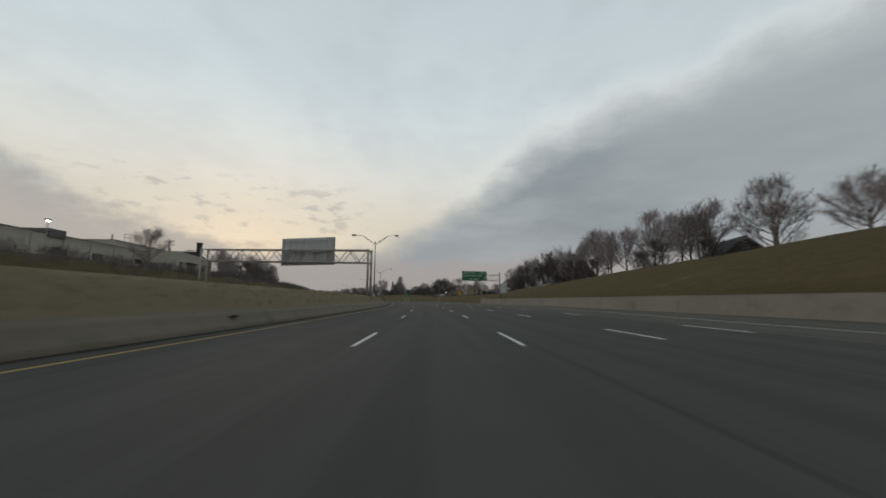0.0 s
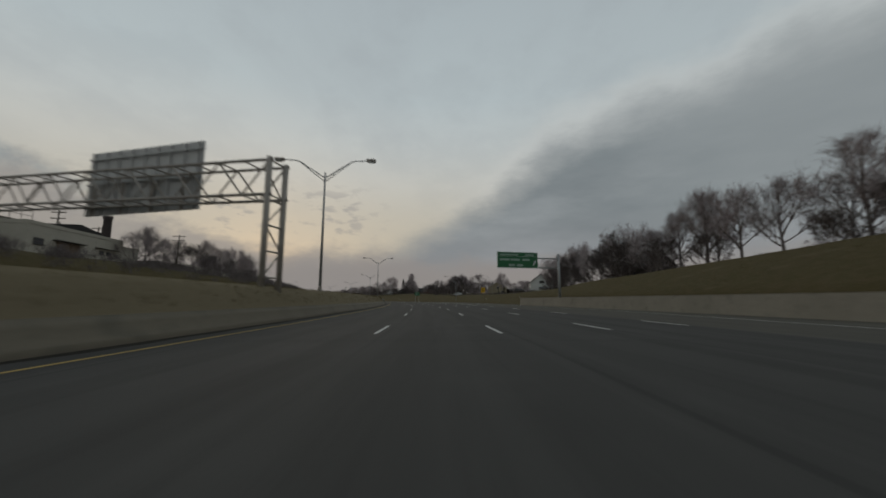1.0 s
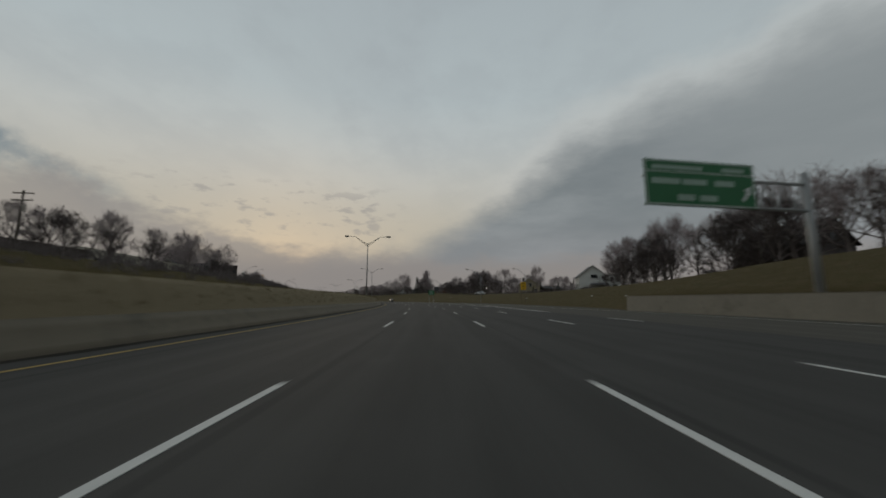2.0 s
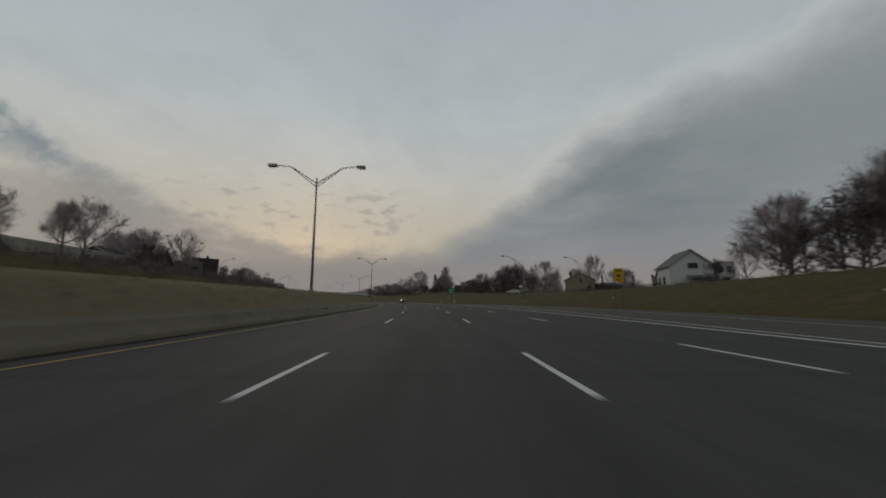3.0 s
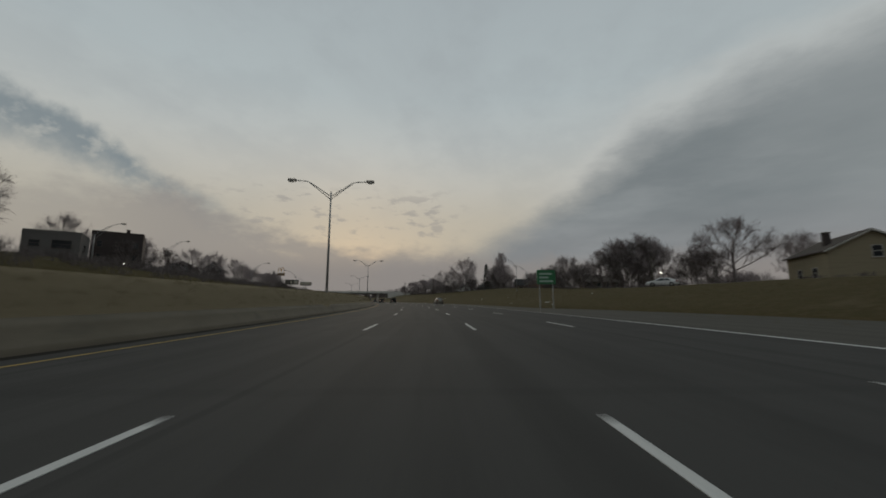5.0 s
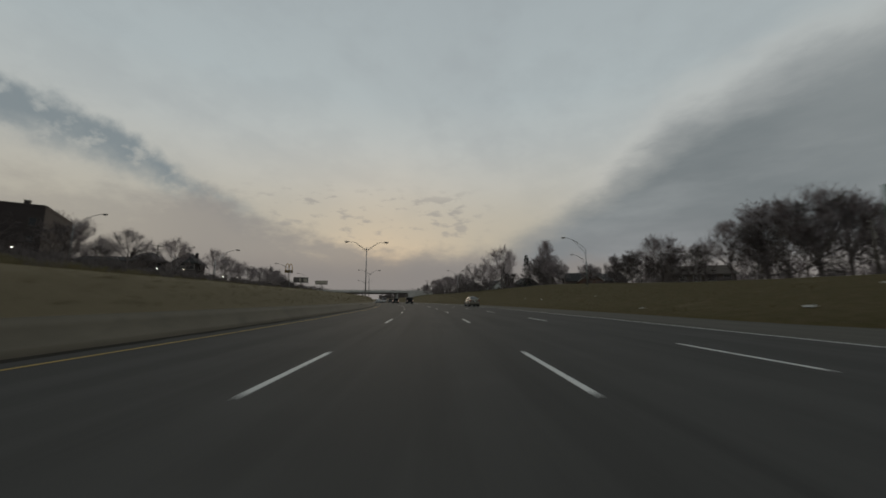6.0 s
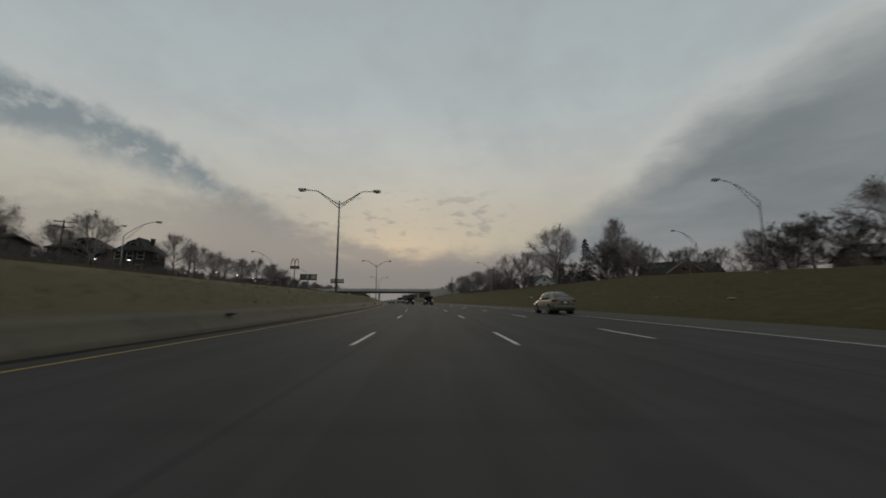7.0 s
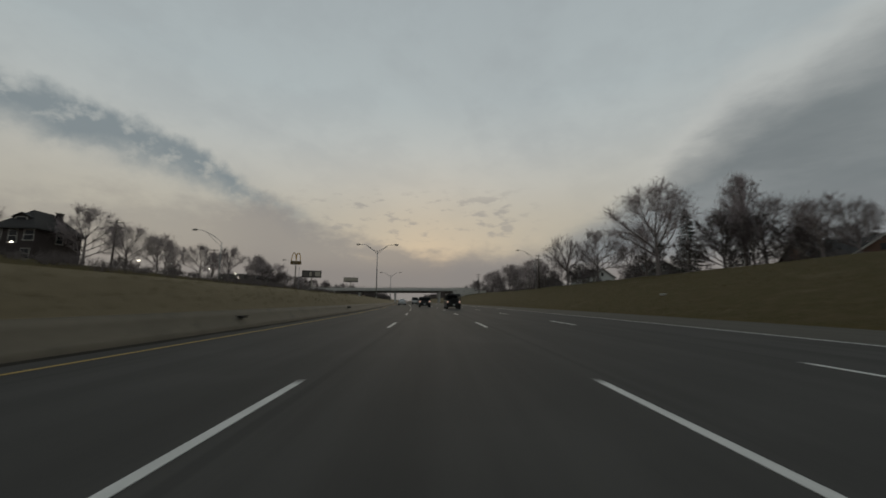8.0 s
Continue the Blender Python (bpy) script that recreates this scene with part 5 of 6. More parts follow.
        for y in (-1.30, -0.38, 0.95):
            part("door_gap", B(sx * 0.921 - 0.004, sx * 0.921 + 0.004, y - 0.006, y + 0.006, 0.34, 0.88), PLASTIC, ob)
        part("sill_trim", B(sx * 0.905 - 0.02, sx * 0.905 + 0.02, -0.95, 1.0, 0.245, 0.285, bevel=0.008), CLEAR_LENS, ob, "pale chrome sill strip")
        part("tail_lamp", prism([(sx * 0.46, -2.435), (sx * 0.72, -2.435), (sx * 0.885, -2.29), (sx * 0.922, -2.02), (sx * 0.80, -2.05), (sx * 0.46, -2.30)], "z", 0.80, 0.965), TAIL_ON if lit else RED_LENS, ob, "red tail lamp")
        part("reversing_lamp", B(sx * 0.60 - 0.09, sx * 0.60 + 0.09, -2.44, -2.36, 0.755, 0.793, bevel=0.012), CLEAR_LENS, ob)
        part("headlamp", B(sx * 0.62 - 0.19, sx * 0.62 + 0.17, 2.12, 2.37, 0.58, 0.70, bevel=0.04), HEAD_ON if lit else CLEAR_LENS, ob)
    def pane(name, pts, dy):
        bm = bmesh.new()
        vs = [bm.verts.new(p) for p in pts]
        bm.faces.new(vs)
        ext = bmesh.ops.extrude_face_region(bm, geom=list(bm.faces))
        for v in ext["geom"]:
            if isinstance(v, bmesh.types.BMVert):
                v.co += Vector((0, dy, 0.012))
        part(name, bm, GLASS_D, ob)
    pane("rear_screen", [(-0.60, -2.0, 1.142), (0.60, -2.0, 1.142), (0.57, -1.6, 1.296), (0.50, -1.13, 1.436), (-0.50, -1.13, 1.436), (-0.57, -1.6, 1.296)], -0.016)
    pane("windscreen", [(-0.62, 1.22, 1.005), (0.62, 1.22, 1.005), (0.55, 0.8, 1.228), (0.50, 0.40, 1.43), (-0.50, 0.40, 1.43), (-0.55, 0.8, 1.228)], 0.02)
    part("rear_bumper", B(-0.80, 0.80, -2.50, -2.36, 0.40, 0.60, bevel=0.05), paint, ob)
    part("lower_valance", B(-0.72, 0.72, -2.47, -2.30, 0.24, 0.385, bevel=0.03), PLASTIC, ob)
    part("boot_recess", B(-0.30, 0.30, -2.455, -2.40, 0.70, 0.86, bevel=0.01), PLASTIC, ob)
    part("number_plate", B(-0.155, 0.155, -2.475, -2.458, 0.715, 0.845), SIGN_W, ob)
    part("boot_trim", B(-0.42, 0.42, -2.455, -2.425, 0.93, 0.955, bevel=0.006), CLEAR_LENS, ob)
    part("grille", B(-0.42, 0.42, 2.38, 2.45, 0.44, 0.60, bevel=0.02), PLASTIC, ob)
    for y in (-1.42, 1.44):
        for x in (-0.80, 0.80):
            arch = bmesh.new()
            sx = 1 if x > 0 else -1
            tube(arch, [(sx * 0.60, y, 0.335), (sx * 0.928, y, 0.335)], 0.385, 28)
            part("wheel_arch", arch, PLASTIC, ob)
            wheel(ob, x + sx * 0.025, y)
    return ob


def boxy(m, paint, label, w=0.9, length=4.4, h=1.78, spare=True, lit=True, name="car", glass_top=1.68, belt=1.08, open_back=False):
    """A square-built vehicle seen from behind: body, roof on pillars, spare wheel, lamps."""
    ob = thing(name, m, label, name)
    r, f = -length / 2, length / 2
    part("body", B(-w, w, r, f, 0.42, belt, bevel=0.07), paint, ob)
    part("chassis", B(-w * 0.8, w * 0.8, r + 0.1, f - 0.1, 0.26, 0.44), PLASTIC, ob)
    part("bumper", B(-w * 0.98, w * 0.98, r - 0.16, r + 0.02, 0.42, 0.60, bevel=0.03), PLASTIC, ob)
    cab_f = f - 1.35
    part("roof", B(-w * 0.93, w * 0.93, r + 0.05, cab_f, h - 0.10, h, bevel=0.035), paint, ob)
    for x in (-w * 0.9, w * 0.9):
        for y in (r + 0.12, (r + cab_f) / 2, cab_f - 0.08):
            part("pillar", B(x - 0.05, x + 0.05, y - 0.06, y + 0.06, belt - 0.02, h - 0.08), paint, ob)
        if not open_back:
            part("side_window", B(x - 0.012, x + 0.012, r + 0.19, cab_f - 0.15, belt, h - 0.1), GLASS_D, ob)
        part("tail_lamp", B(x * 0.93 - 0.07, x * 0.93 + 0.07, r - 0.03, r + 0.01, 0.78, 0.98, bevel=0.012), TAIL_ON if lit else RED_LENS, ob, "lit tail lamp" if lit else "")
        part("door_mirror", B(x * 1.16 - 0.08, x * 1.16 + 0.08, cab_f + 0.02, cab_f + 0.10, belt + 0.02, belt + 0.22, bevel=0.02), PLASTIC, ob)
        part("headlamp", B(x * 0.75 - 0.1, x * 0.75 + 0.1, f - 0.01, f + 0.03, 0.72, 0.92, bevel=0.02), CLEAR_LENS, ob)
    part("rear_window", B(-w * 0.8, w * 0.8, r + 0.06, r + 0.085, belt + 0.06, h - 0.16), GLASS_D, ob) if not open_back else part("crossbar", B(-w * 0.85, w * 0.85, r + 0.08, r + 0.16, h - 0.22, h - 0.12), paint, ob)
    part("windscreen", B(-w * 0.85, w * 0.85, cab_f - 0.05, cab_f - 0.02, belt, h - 0.1), GLASS_D, ob)
    part("number_plate", B(-0.155, 0.155, r - 0.175, r - 0.162, 0.46, 0.58), SIGN_W, ob)
    for x in (-w * 0.86, w * 0.86):
        for y in (r + 0.75, f - 0.8):
            wheel(ob, x, y, 0.38, 0.26)
    if spare:
        bm = bmesh.new()
        tube(bm, [(0, r - 0.24, 1.0), (0, r - 0.22, 1.0), (0, r - 0.03, 1.0), (0, r - 0.004, 1.0)], [0.30, 0.38, 0.38, 0.34], 22)
        part("spare_wheel", bm, RUBBER, ob)
    return ob


sedan(road_pose(258.3, 9.3, 0.0, 2) @ Matrix.Diagonal((0.94, 0.86, 1.07, 1)), PAINT_GOLD, "dusty champagne four door saloon in the outer lane")
boxy(road_pose(309.2, 3.35, 0.0), PAINT_BLACK, "black open topped off roader with a spare wheel", open_back=True, w=0.88, length=4.2, h=1.85)
boxy(road_pose(321.4, 0.25, 0.0), PAINT_BLACK, "black estate car with lit tail lamps", spare=False, w=0.88, length=4.5, h=1.6, belt=1.0)
boxy(road_pose(352, 1.0, 0.0), PAINT_GREY, "dark grey car far ahead under dim light", spare=False, w=0.86, length=4.4, h=1.5, belt=0.95)
sedan(road_pose(352, -3.7, 0.0), PAINT_WHITE, "white saloon far ahead in the inner lane", lit=False)
boxy(road_pose(372, -0.1, 0.0), PAINT_WHITE, "white van far ahead near the bridge", spare=False, w=0.95, length=5.2, h=2.1, belt=1.2, name="van", lit=False)
for s, d in ((418, -14.8), (442, -18.4), (474, -15.0), (498, -18.6)):
    sedan(road_pose(s, d, 0.0, 180), PAINT_GREY, "oncoming saloon with lit headlamps on the far carriageway", lit=True)
sedan(road_pose(224, 43, 3.35, 50), PAINT_WHITE, "white saloon parked on the street above the bank")

# ---- trees and scrub ----
def add_tube(verts, faces, pts, radii, n):
    base = len(verts)
    for i, p in enumerate(pts):
        d = (pts[min(i + 1, len(pts) - 1)] - pts[max(i - 1, 0)])
        q = d.to_track_quat("Z", "Y")
        for k in range(n):
            a = 2 * math.pi * k / n
            verts.append(p + q @ Vector((radii[i] * math.cos(a), radii[i] * math.sin(a), 0)))
    for i in range(len(pts) - 1):
        for k in range(n):
            a, b = base + i * n + k, base + i * n + (k + 1) % n
            faces.append((a, b, b + n, a + n))


def add_twig(verts, faces, p, d, length, width, rng):
    side = d.cross(Vector((rng.uniform(-1, 1), rng.uniform(-1, 1), rng.uniform(-1, 1))))
    if side.length < 1e-3:
        return
    side = side.normalized() * width
    b = len(verts)
    verts.extend((p - side, p + side, p + d * length))
    faces.append((b, b + 1, b + 2))


def grow_tree(seed, height=12.0, trunk_f=0.16, lead_f=0.55, limbs=10, tilt=(66, 14), kids=(7, 7), twigs=22, rx=0.42, rz=0.46, zc=0.54, twig_w=0.0115, stout=0.8):
    """Wood of a bare tree with a domed crown: (trunk and limbs) and (branches and twigs), each as verts and faces."""
    rng = random.Random(seed)
    wood, fine = ([], []), ([], [])
    ax, az, mid = rx * height, rz * height, zc * height
    p1, p2 = rng.uniform(0, 6.28), rng.uniform(0, 6.28)

    def reach(p, d):
        """Way from p along d to the crown's uneven outline."""
        a = math.atan2(d.y, d.x)
        r = 1.0 + 0.15 * math.sin(3 * a + p1 + d.z * 2) + 0.13 * math.sin(7 * a + p2 + d.z * 5)
        q, v = Vector((p.x / ax, p.y / ax, (p.z - mid) / az)), Vector((d.x / ax, d.y / ax, d.z / az))
        aa, bb, cc = v.dot(v), q.dot(v), q.dot(q) - r * r
        disc = bb * bb - aa * cc
        return max(0.0, (-bb + math.sqrt(disc)) / aa) if disc > 0 else 0.0

    def turn(d, angle):
        axis = d.cross(Vector((rng.uniform(-1, 1), rng.uniform(-1, 1), rng.uniform(-1, 1))))
        if axis.length < 1e-3:
            axis = Vector((1, 0, 0))
        return (Matrix.Rotation(radians(angle), 3, axis.normalized()) @ d).normalized()

    def branch(p, d, length, r, level):
        segs = (5, 6, 4, 1)[level]
        pts, radii = [p.copy()], [r]
        for i in range(segs):
            d = (d + Vector((rng.gauss(0, 0.09), rng.gauss(0, 0.09), rng.gauss(0, 0.06) + (0.05 if level < 3 else 0.02)))).normalized()
            p = p + d * (length / segs)
            pts.append(p.copy())
            radii.append(max(0.007, r * (1 - 0.75 * (i + 1) / segs)))
        target = wood if level <= 1 else fine
        add_tube(target[0], target[1], pts, radii, (8, 6, 4, 3)[level])
        if level < 3:
            for k in range(kids[level - 1]):
                f = 0.18 + 0.8 * (k + rng.random()) / kids[level - 1]
                i = min(segs, max(1, round(f * segs)))
                q = (pts[i] - pts[i - 1]).normalized()
                way_ = turn(q, rng.uniform(22, 50))
                way_ = (way_ + Vector((0, 0, 0.12))).normalized()
                room = reach(pts[i], way_)
                branch(pts[i], way_, min(room, height * (0.36, 0.22)[level - 1]) * rng.uniform(0.75, 1.0) + 0.15, radii[i] * 0.7, level + 1)
        else:
            for k in range(twigs):
                i = rng.randint(1, segs)
                base = pts[i - 1].lerp(pts[i], rng.random())
                q = (pts[i] - pts[i - 1]).normalized()
                w_ = turn(q, rng.uniform(12, 72))
                l = min(rng.uniform(0.5, 1.6) * height / 12, reach(base, w_) + 0.25 * rng.random())
                add_twig(fine[0], fine[1], base, w_, l, twig_w * height / 12, rng)

    lead = Vector((rng.gauss(0, 0.2), rng.gauss(0, 0.2), height * lead_f))
    add_tube(wood[0], wood[1], [Vector((0, 0, -1.0)), Vector((0, 0, 0.1)), lead * 0.35, lead * 0.7, lead], [height * 0.025, height * 0.021, height * 0.017, height * 0.012, height * 0.007], 9)
    for k in range(limbs):
        f = (k + rng.uniform(0, 0.8)) / limbs
        p = lead * (trunk_f / lead_f + (1 - trunk_f / lead_f) * f)
        lean = radians(tilt[0] + (tilt[1] - tilt[0]) * f + rng.uniform(-9, 9))
        a = 2.4 * k + rng.uniform(-0.4, 0.4)
        d = Vector((math.sin(lean) * math.cos(a), math.sin(lean) * math.sin(a), math.cos(lean)))
        branch(p, d, reach(p, d) * rng.uniform(0.86, 1.02), height * stout * (0.012 - 0.005 * f), 1)
    return wood, fine


def unit_height(wood, fine, height):
    heights = sorted(v.z for v in fine[0])
    f = height / heights[int(len(heights) * 0.995)]
    return ([v * f for v in wood[0]], wood[1]), ([v * f for v in fine[0]], fine[1])


def tree_thing(name, label, group, seed, height, mat_fine, **kw):
    ob = thing(name, pose(0, 0, -80), label, "tree", group)
    wood, fine = unit_height(*grow_tree(seed, height, **kw), height)
    raw_part("trunk", *wood, BARK, ob, smooth=True)
    raw_part("crown", *fine, mat_fine, ob)
    return ob


def spruce_thing(seed, height, label):
    rng = random.Random(seed)
    ob = thing("spruce", pose(0, 0, -80), label, "tree", "spruces on the bank")
    wv, wf, fv, ff = [], [], [], []
    add_tube(wv, wf, [Vector((0, 0, -0.6)), Vector((0, 0, height * 0.97))], [height * 0.017, 0.02], 7)
    z = height * 0.08
    while z < height * 0.97:
        reach = (1 - z / height) * height * 0.22 + 0.12
        for k in range(9):
            a = rng.uniform(0, 2 * math.pi)
            l = reach * rng.uniform(0.7, 1.15)
            d = Vector((math.cos(a), math.sin(a), rng.uniform(-0.35, -0.05))).normalized()
            p = Vector((0, 0, z + rng.uniform(-0.15, 0.15)))
            add_tube(wv, wf, [p, p + d * l], [0.022, 0.006], 3)
            for j in range(16):
                t = rng.uniform(0.15, 1.0)
                q = p + d * l * t
                dd = (d + Vector((rng.uniform(-0.9, 0.9), rng.uniform(-0.9, 0.9), rng.uniform(-0.7, 0.15)))).normalized()
                add_twig(fv, ff, q, dd, rng.uniform(0.22, 0.5), 0.055, rng)
        z += height * 0.028 + 0.05
    raw_part("trunk", wv, wf, BARK, ob)
    raw_part("needles", fv, ff, NEEDLE, ob)
    return ob


WIDE = dict(limbs=10, rx=0.44)
TALL = dict(trunk_f=0.2, lead_f=0.66, limbs=10, tilt=(52, 10), rx=0.31)
OPEN = dict(trunk_f=0.24, lead_f=0.42, limbs=7, tilt=(62, 16), rx=0.46, kids=(7, 7), twigs=15, stout=1.35)
DENSE = dict(trunk_f=0.04, lead_f=0.4, limbs=11, tilt=(78, 12), rx=0.52, rz=0.54, zc=0.44, kids=(5, 5), twigs=22, twig_w=0.033)
LIGHT = dict(trunk_f=0.15, lead_f=0.5, limbs=9, tilt=(62, 12), rx=0.42, kids=(6, 5), twigs=18, twig_w=0.017)
group = "bare trees along the freeway"
masters = {
    "W1": tree_thing("tree", "bare round crowned winter tree on the bank", group, 11, 12.0, TWIG, **WIDE),
    "W2": tree_thing("tree", "bare spreading winter tree with fine twigs", group, 23, 12.0, TWIG, **WIDE),
    "T1": tree_thing("tree", "tall bare winter tree with upswept limbs", group, 37, 14.0, TWIG, **TALL),
    "T2": tree_thing("tree", "tall leafless tree with grey brown twigs", group, 41, 14.0, TWIG, **TALL),
    "O1": tree_thing("tree", "gnarled bare tree with an open crown", group, 53, 13.0, TWIG, **OPEN),
    "L1": tree_thing("tree", "slim bare tree in a roadside row", group, 71, 12.0, TWIG, **LIGHT),
    "L2": tree_thing("tree", "small bare tree among others on the bank", group, 79, 12.0, TWIG, **LIGHT),
    "D1": tree_thing("shrub_tree", "dense dark leafless thicket tree", "dark thickets on the banks", 61, 8.0, SHRUB, **DENSE),
    "D2": tree_thing("shrub_tree", "low dense dark scrub tree", "dark thickets on the banks", 67, 8.0, SHRUB, **DENSE),
}
HEIGHT = {"W1": 12.0, "W2": 12.0, "T1": 14.0, "T2": 14.0, "O1": 13.0, "L1": 12.0, "L2": 12.0, "D1": 8.0, "D2": 8.0}


def ground_z(s, d):
    ds, zs = zip(*ground_section(s))
    return float(np.interp(d, ds, zs))


used = set()


def plant(kind, s, d, top, wide=1.0):
    """A tree of that kind at (s, d) whose top reaches the height top."""
    z = ground_z(s, d)
    f = max(1.5, top - z) / HEIGHT[kind]
    m = road_pose(s, d, z - 0.05, (s * 37 + d * 11) % 360) @ Matrix.Diagonal((f * wide, f * wide, f, 1))
    if kind in used:
        k = masters[kind].scale
        copy_thing(masters[kind], m @ Matrix.Diagonal((1 / k.x, 1 / k.y, 1 / k.z, 1)))
    else:
        used.add(kind)
        masters[kind].matrix_basis = m


RIGHT_TREES = """W2 20 50 18; T2 28 50 18; W1 36 48 15.6; W2 46.2 48 18.6 1.05; W1 57.7 49 19.0; L1 61 46.5 17.5; D2 59 50 12; T1 62 51 17.5; D1 66 46 13; W2 69.5 48 20; D1 72.9 48 11.5; D2 71 45.5 11.3; W1 78.4 48 18.4; W2 84.3 48 18.6; T2 90.4 48 20.4; D2 88 46 12;
T1 97 49 18; D2 98 46 13; W2 102 48 15.6; L1 106 50 16.5; O1 111 49 19; D1 114.6 48 17.5 0.8; D2 111 46.5 14.5 1.1; D1 117.5 46 13.5; D2 119 50 15.5; L2 124 54 17; L1 127 50 15; W1 134 51 18.5; D2 134.5 48 14.5 0.9; D2 140 52 14; W1 144.5 48.5 15.4; D1 142 47 11.5; W2 149 54 16.8; D2 147 50 11; L1 137 52 17; D1 136 47 12; D2 131 47 11; L2 181 52 8.6; L1 161 61 11.8; D1 164 58 9; L2 76 55 18; L1 67 54 18; L2 94 54 18; L1 52 55 17; L2 41 55 16;
W1 195.5 54 14.6 0.68; L1 189 72 11; D1 177 62 8; W2 221 54 15.3 1.2; D1 226 52 11; D2 222 50 9.5; L1 237 55 13.3; W1 242.5 54 17.2 1.1; T2 249 54 16.6 1.3; D1 247 50 12.5; D2 241 50 12; W1 240 55 15.4; W2 252.7 52 14.6; D1 256 49 10.5; L1 259.4 54 12; D2 245.5 53 15.5 0.9; D1 239 53.5 14.5 0.9; W1 265 50 14.7 1.2; D1 262 49 10; D2 268 49 10.5; D1 273 50 12.3 1.3; D2 276.5 50.5 11.8 1.2; D1 263.5 51 12; D2 279 52 10.5;
W2 283 53 12.5 0.8; L1 286 50 10; D1 289 51 9.8; W1 298.7 47.5 12.5; L2 300.2 45 13.3; L1 297 55 12; D1 303 46 10.5; D1 311 48 14; D2 317 50 16; W1 312 51 17.5; W2 320 52 17; T1 317 53 22.5 0.75; D2 306 49 12.5;
W1 313 34.5 19.2 1.1; D1 316 37 10.5; D2 311.5 38 10 0.9; D1 308 52 11.5; D1 338 38 8.6; D2 347 37 8.6; L2 320.5 38 14.5; D2 330 44 10.5; L2 340 48 14; W2 329 34 15; O1 342 34 16; L1 349 44 12.5; W1 362 34 13.5; L1 354 38 12; W2 374 36 14; L2 385 34 14; L1 396 36 14.5; D1 345 52 10; D2 366 50 11; D1 392 48 11; L2 410 35 14;
D1 372 40 12.5; D2 384 42 12.5; D1 398 40 13; D2 412 42 13; D1 426 40 13; L1 404 46 15; L2 420 46 15; D2 358 44 11.5; D1 440 42 13; L1 424 36 14.5; L2 440 38 14.5; D2 452 36 12; L1 480 40 14; L2 500 44 14; D1 520 40 12; L1 530 46 14"""
LEFT_TREES = """W1 69.5 -49 14.4; L2 105.5 -52 13.4; D1 123 -50 13.5; D2 130 -49 12; D1 140 -48 12; T1 112.5 -54 15.6; W2 121 -55 14.6; W1 128 -56 15.4; T2 135 -52 16.2; W2 151 -54 16; T1 158 -50 15;
W1 171 -56 19; L2 188 -55.5 16.5 0.9; D1 191 -53 12.5; D2 187 -54 13; L1 194 -58 15.5; D2 204 -54 10; L2 206 -68 16; L1 213 -74 17; L2 222 -77 20.5; L1 229 -76 20.8; W1 238 -80 21.5; D2 238 -62 9; O1 221 -61 21.8 0.7; D1 229 -54 8.4; W2 257 -72 19.5; D1 253 -58 13.6; D2 261 -55 13; D1 262 -49 9.5; D2 272 -48 9.5;
W1 296 -77 21; L2 301 -79 21; W2 281 -56 15.3 1.25; W1 302.3 -57.2 16.9; W2 328.6 -57 17.4 1.05; W1 336.7 -56 16.2; L2 341 -53 14.8; L1 335 -48 12.6; W2 347 -48 13.5 1.2; W1 360 -48 15.3; L1 352 -56 14; W2 377 -48 15 1.1; D1 383 -47 12; D2 396 -47 11.5; L1 368 -56 15;
D1 345 -63 10.5; D2 358 -60 10.5; W2 390 -52 15.6; T2 398 -54 16; L1 408 -52 15.6; D1 402 -50 11; D2 412 -48 11; W1 352 -100 24; L2 336 -104 22; D1 426 -46 10.5; L1 444 -62 14; L2 470 -60 14; D2 490 -50 12; L1 510 -56 15; L2 540 -50 14"""
for text in (RIGHT_TREES, LEFT_TREES):
    for row in text.replace("\n", " ").split(";"):
        kind, s, d, top, *wide = row.split()
        plant(kind, float(s), float(d), float(top), float(wide[0]) if wide else 0.95 + 0.2 * ((float(s) * 7.3) % 1.0))

# rows behind the nearer trees
row_rng = random.Random(77)
for k in range(44):
    s = 200 + k * 7.6 + row_rng.uniform(-2, 2)
    top = float(np.interp(s, [190, 215, 240, 265, 305, 340, 400, 500], [12, 13, 14, 14, 14, 12.5, 12.5, 14]))
    plant(row_rng.choice(("L1", "L2", "L1", "D2")) if s > 240 else row_rng.choice(("L1", "L2", "L1")), s, row_rng.uniform(66, 88) if s < 330 else row_rng.uniform(40, 75), top * row_rng.uniform(0.8, 1.0))
for k in range(28):
    s = 120 + k * 15.2 + row_rng.uniform(-4, 4)
    plant(row_rng.choice(("L1", "L2", "D2")), s, -row_rng.uniform(74, 110) if s < 400 else -row_rng.uniform(46, 80), row_rng.uniform(12.5, 15.5))

sp = spruce_thing(5, 12.0, "dark green spruce between bare trees")
sp.matrix_basis = road_pose(324, 49, ground_z(324, 49) - 0.05) @ Matrix.Diagonal((1.35, 1.35, 1.08, 1))
for s, d, h in ((188, 51, 4.2), (178, 51.5, 3.6), (191.5, 50, 2.8), (319, 55, 12.5), (180, 66, 5.0)):
    copy_thing(sp, road_pose(s, d, ground_z(s, d) - 0.05, s * 40) @ Matrix.Diagonal((h / 16.2, h / 16.2, h / 13, 1)))


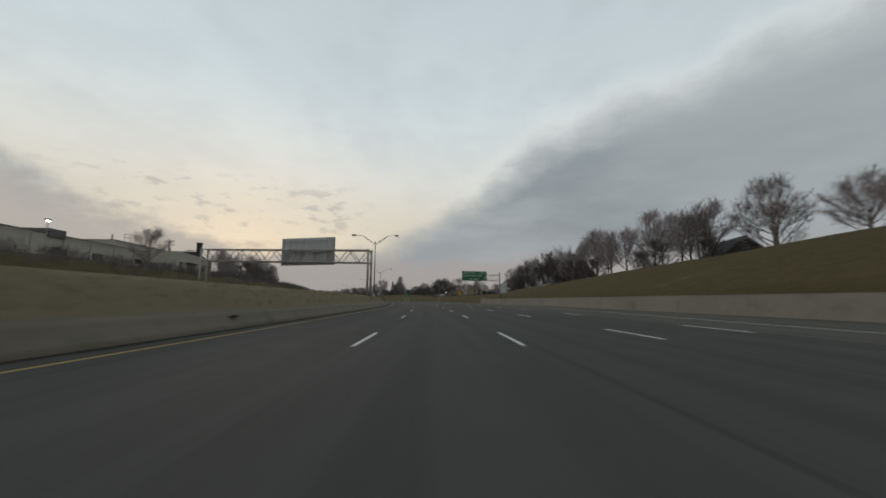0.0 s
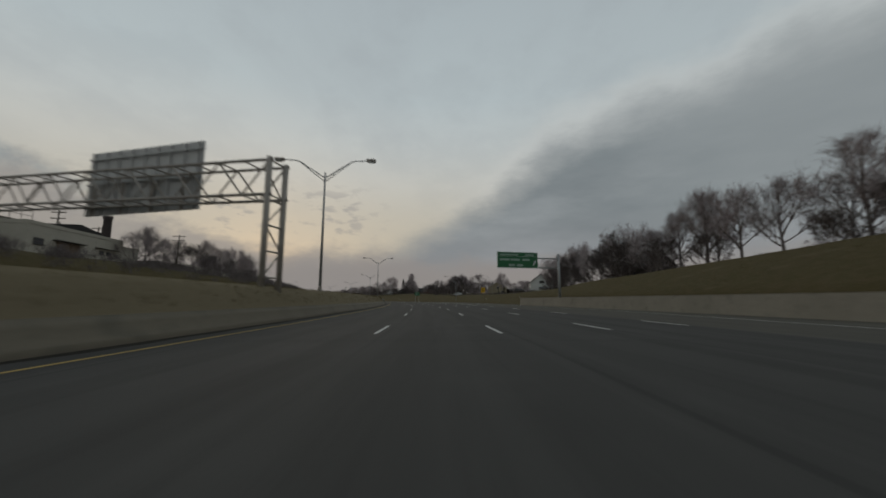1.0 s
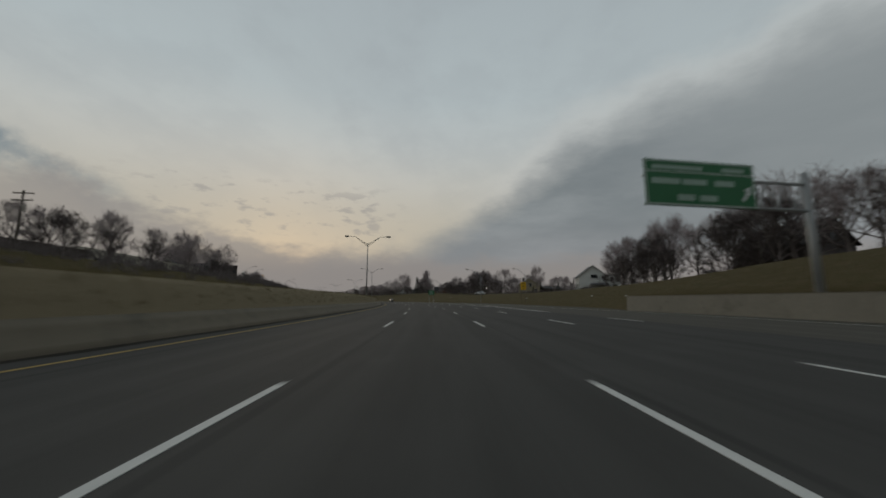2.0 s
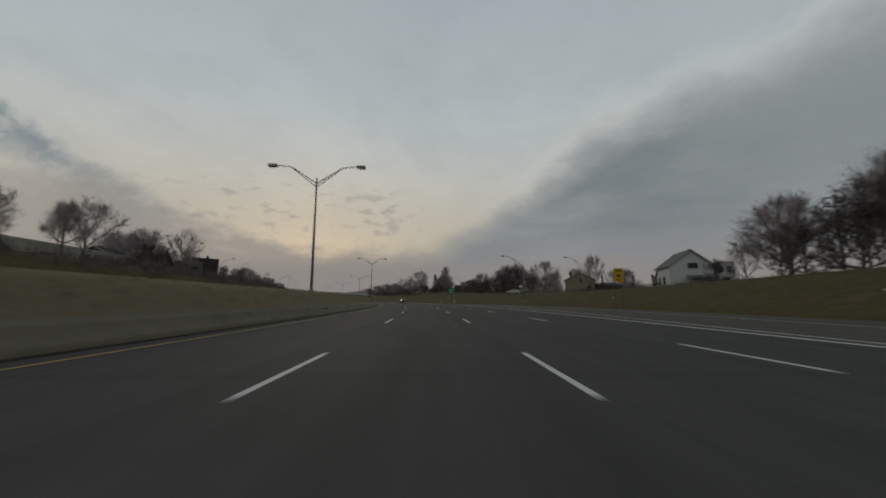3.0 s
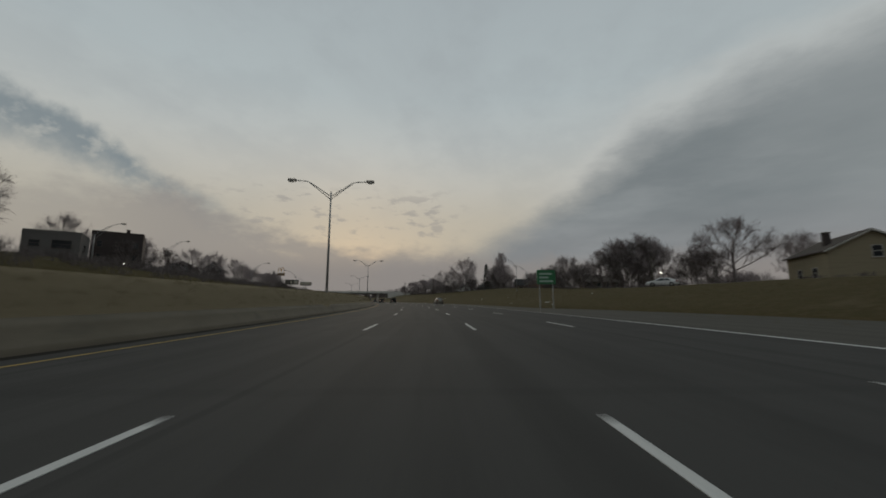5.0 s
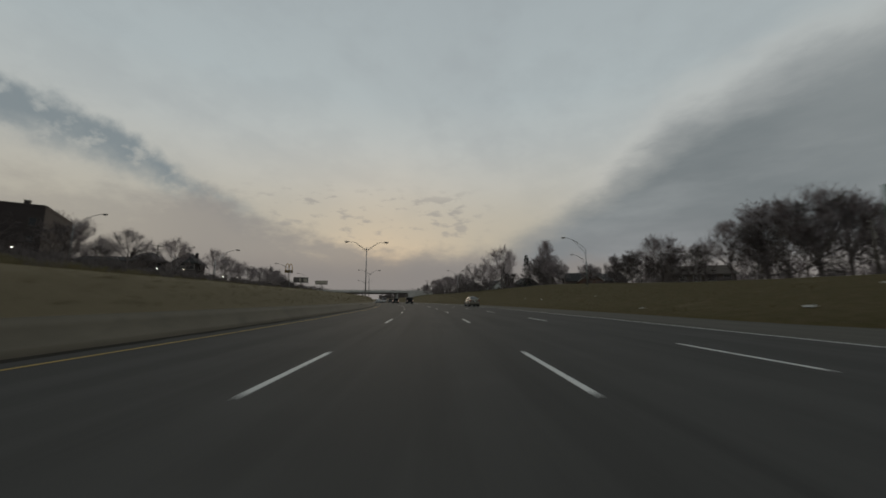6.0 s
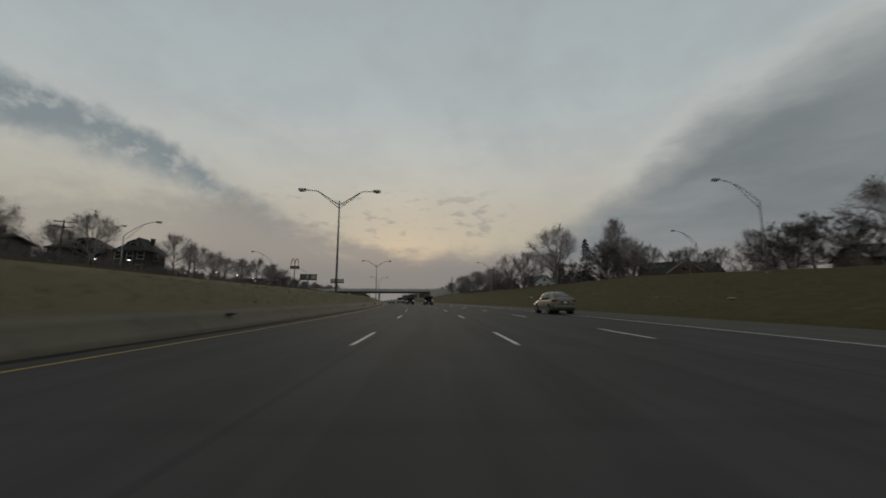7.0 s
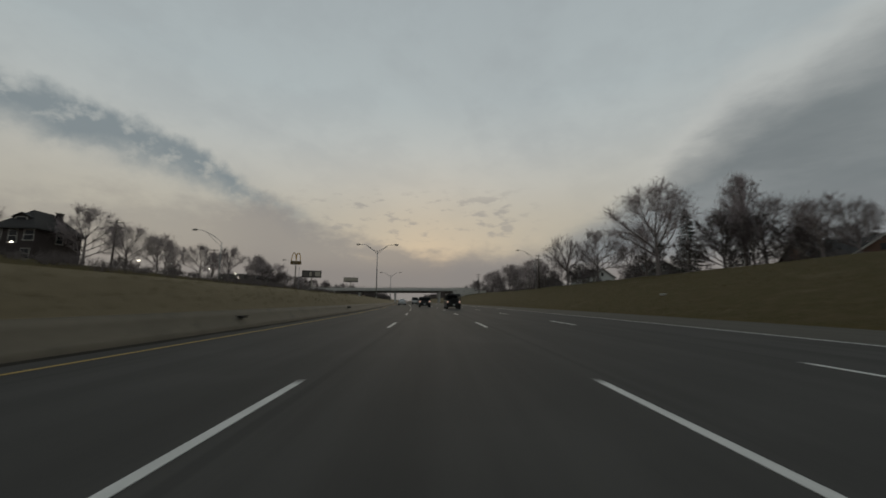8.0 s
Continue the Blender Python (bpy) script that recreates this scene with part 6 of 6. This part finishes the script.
def scrub(name, label, spots, mat, seed, per=70, size=1.0):
    """One mesh of many twiggy clumps along a line of spots (s, d, height)."""
    rng = random.Random(seed)
    verts, faces = [], []
    for s, d, h in spots:
        base = place(s, d, ground_z(s, d) - 0.1)
        for k in range(per):
            a = rng.uniform(0, 2 * math.pi)
            lean = rng.uniform(0.0, 0.95)
            way_ = Vector((math.cos(a) * lean, math.sin(a) * lean, 1.0)).normalized()
            p = base + Vector((rng.gauss(0, 0.5 * size), rng.gauss(0, 0.5 * size), rng.uniform(0, h * 0.55)))
            add_twig(verts, faces, p, way_, h * rng.uniform(0.25, 0.6), 0.03 * size, rng)
    ob = raw_part(name, verts, faces, mat, None)
    return tagged(ob, label, "scrub", "", "stuff")


rng = random.Random(9)
scrub("scrub", "dark leafless hedge scrub along the bank's top", [(15 + i * 0.62, -39.2 + rng.gauss(0, 2.2), rng.uniform(0.9, 2.1)) for i in range(720)], SHRUB, 3)
scrub("hedge", "low dark leafless hedge before a tan house", [(199 + rng.gauss(0, 0.5), 52.5 + i * 0.35, rng.uniform(0.7, 1.2)) for i in range(22)], SHRUB, 12)
scrub("scrub", "thin brown scrub at the foot of trees", [(30 + rng.uniform(0, 420), rng.uniform(40, 50), rng.uniform(0.5, 1.5)) for i in range(260)], SHRUB, 4)
far_spots = [(560 + rng.uniform(0, 500), rng.choice((-1, 1)) * rng.uniform(34, 120), rng.uniform(6, 12)) for i in range(300)]
scrub("far_woods", "far grey brown leafless woods along the road", far_spots, SHRUB, 5, per=220, size=4.0)
far_left = [(100 + rng.uniform(0, 420), -rng.uniform(100, 190), rng.uniform(4, 8)) for i in range(150)] + [(60 + rng.uniform(0, 440), rng.uniform(84, 170), rng.uniform(5, 9)) for i in range(160)]
scrub("far_woods", "distant leafless trees behind the houses", far_left, TWIG, 6, per=190, size=3.0)


def tufts(name, label, count, seed, spot, h0, h1, w):
    rng = random.Random(seed)
    verts, faces = [], []
    for i in range(count):
        s, d = spot(rng)
        p = place(s, d, ground_z_fast(s, d) - 0.02)
        for k in range(5):
            a = rng.uniform(0, 2 * math.pi)
            add_twig(verts, faces, p + Vector((rng.gauss(0, 0.06), rng.gauss(0, 0.06), 0)), Vector((math.cos(a) * 0.5, math.sin(a) * 0.5, 1)).normalized(), rng.uniform(h0, h1), w, rng)
    return tagged(raw_part(name, verts, faces, STRAW, None), label, "grass", "", "stuff")


_cache = {}


def ground_z_fast(s, d):
    k = round(s / 3)
    if k not in _cache:
        _cache[k] = tuple(zip(*ground_section(k * 3.0)))
    return float(np.interp(d, _cache[k][0], _cache[k][1]))


tufts("grass", "dry straw coloured grass tufts on the median bank", 7500, 21, lambda r: (r.uniform(0, 300), -r.uniform(7.55, 9.3)), 0.06, 0.2, 0.008)
tufts("grass", "dry olive grass tufts on the roadside bank", 7500, 22, lambda r: (r.uniform(20, 340), r.uniform(15, 34)), 0.08, 0.22, 0.011)

# ---- litter, tyre scraps and drains ----
def scrap(kind, s, d, size, mat, label, turn=0.0):
    rng = random.Random(int(s * 13))
    z = ground_z_fast(s, d) if (d < -7 or d > paved_edge(s)) else 0.005
    bm = bmesh.new()
    n = 7
    for lay in range(2):
        ring = [bm.verts.new((size * math.cos(2 * math.pi * i / n) * rng.uniform(0.6, 1.1), size * 0.55 * math.sin(2 * math.pi * i / n) * rng.uniform(0.6, 1.1), lay * size * rng.uniform(0.12, 0.4))) for i in range(n)]
        if lay == 0:
            low = ring
    for i in range(n):
        bm.faces.new((low[i], low[(i + 1) % n], ring[(i + 1) % n], ring[i]))
    bm.faces.new(ring), bm.faces.new(low[::-1])
    me = bpy.data.meshes.new(kind)
    bm.to_mesh(me)
    bm.free()
    me.materials.append(mat)
    ob = new(kind, me)
    ob.matrix_basis = road_pose(s, d, z + 0.01, turn)
    tagged(ob, label, "litter")


PAPER = material("pale_litter", (0.55, 0.54, 0.5), 0.8, vary=0.15)
for s, d, size in ((212, 17.5, 0.28), (216, 18.5, 0.34), (226, 16.5, 0.25), (219, 27.0, 0.3), (262, 20, 0.25), (254, 19.5, 0.3), (243, 22, 0.22), (292, 19.5, 0.3), (150, 27, 0.3), (111, 25, 0.25), (121, 26, 0.3)):
    scrap("litter", s, d, size, PAPER, "crumpled pale paper litter on the grass", s * 30)
for s, d, size in ((13, -7.2, 0.25), (244.5, -7.25, 0.28), (276, -7.2, 0.3), (295, -7.2, 0.35), (128, -7.2, 0.2)):
    scrap("tyre_scrap", s, d, size, RUBBER, "black shred of tyre on the dusty kerb", s * 17)
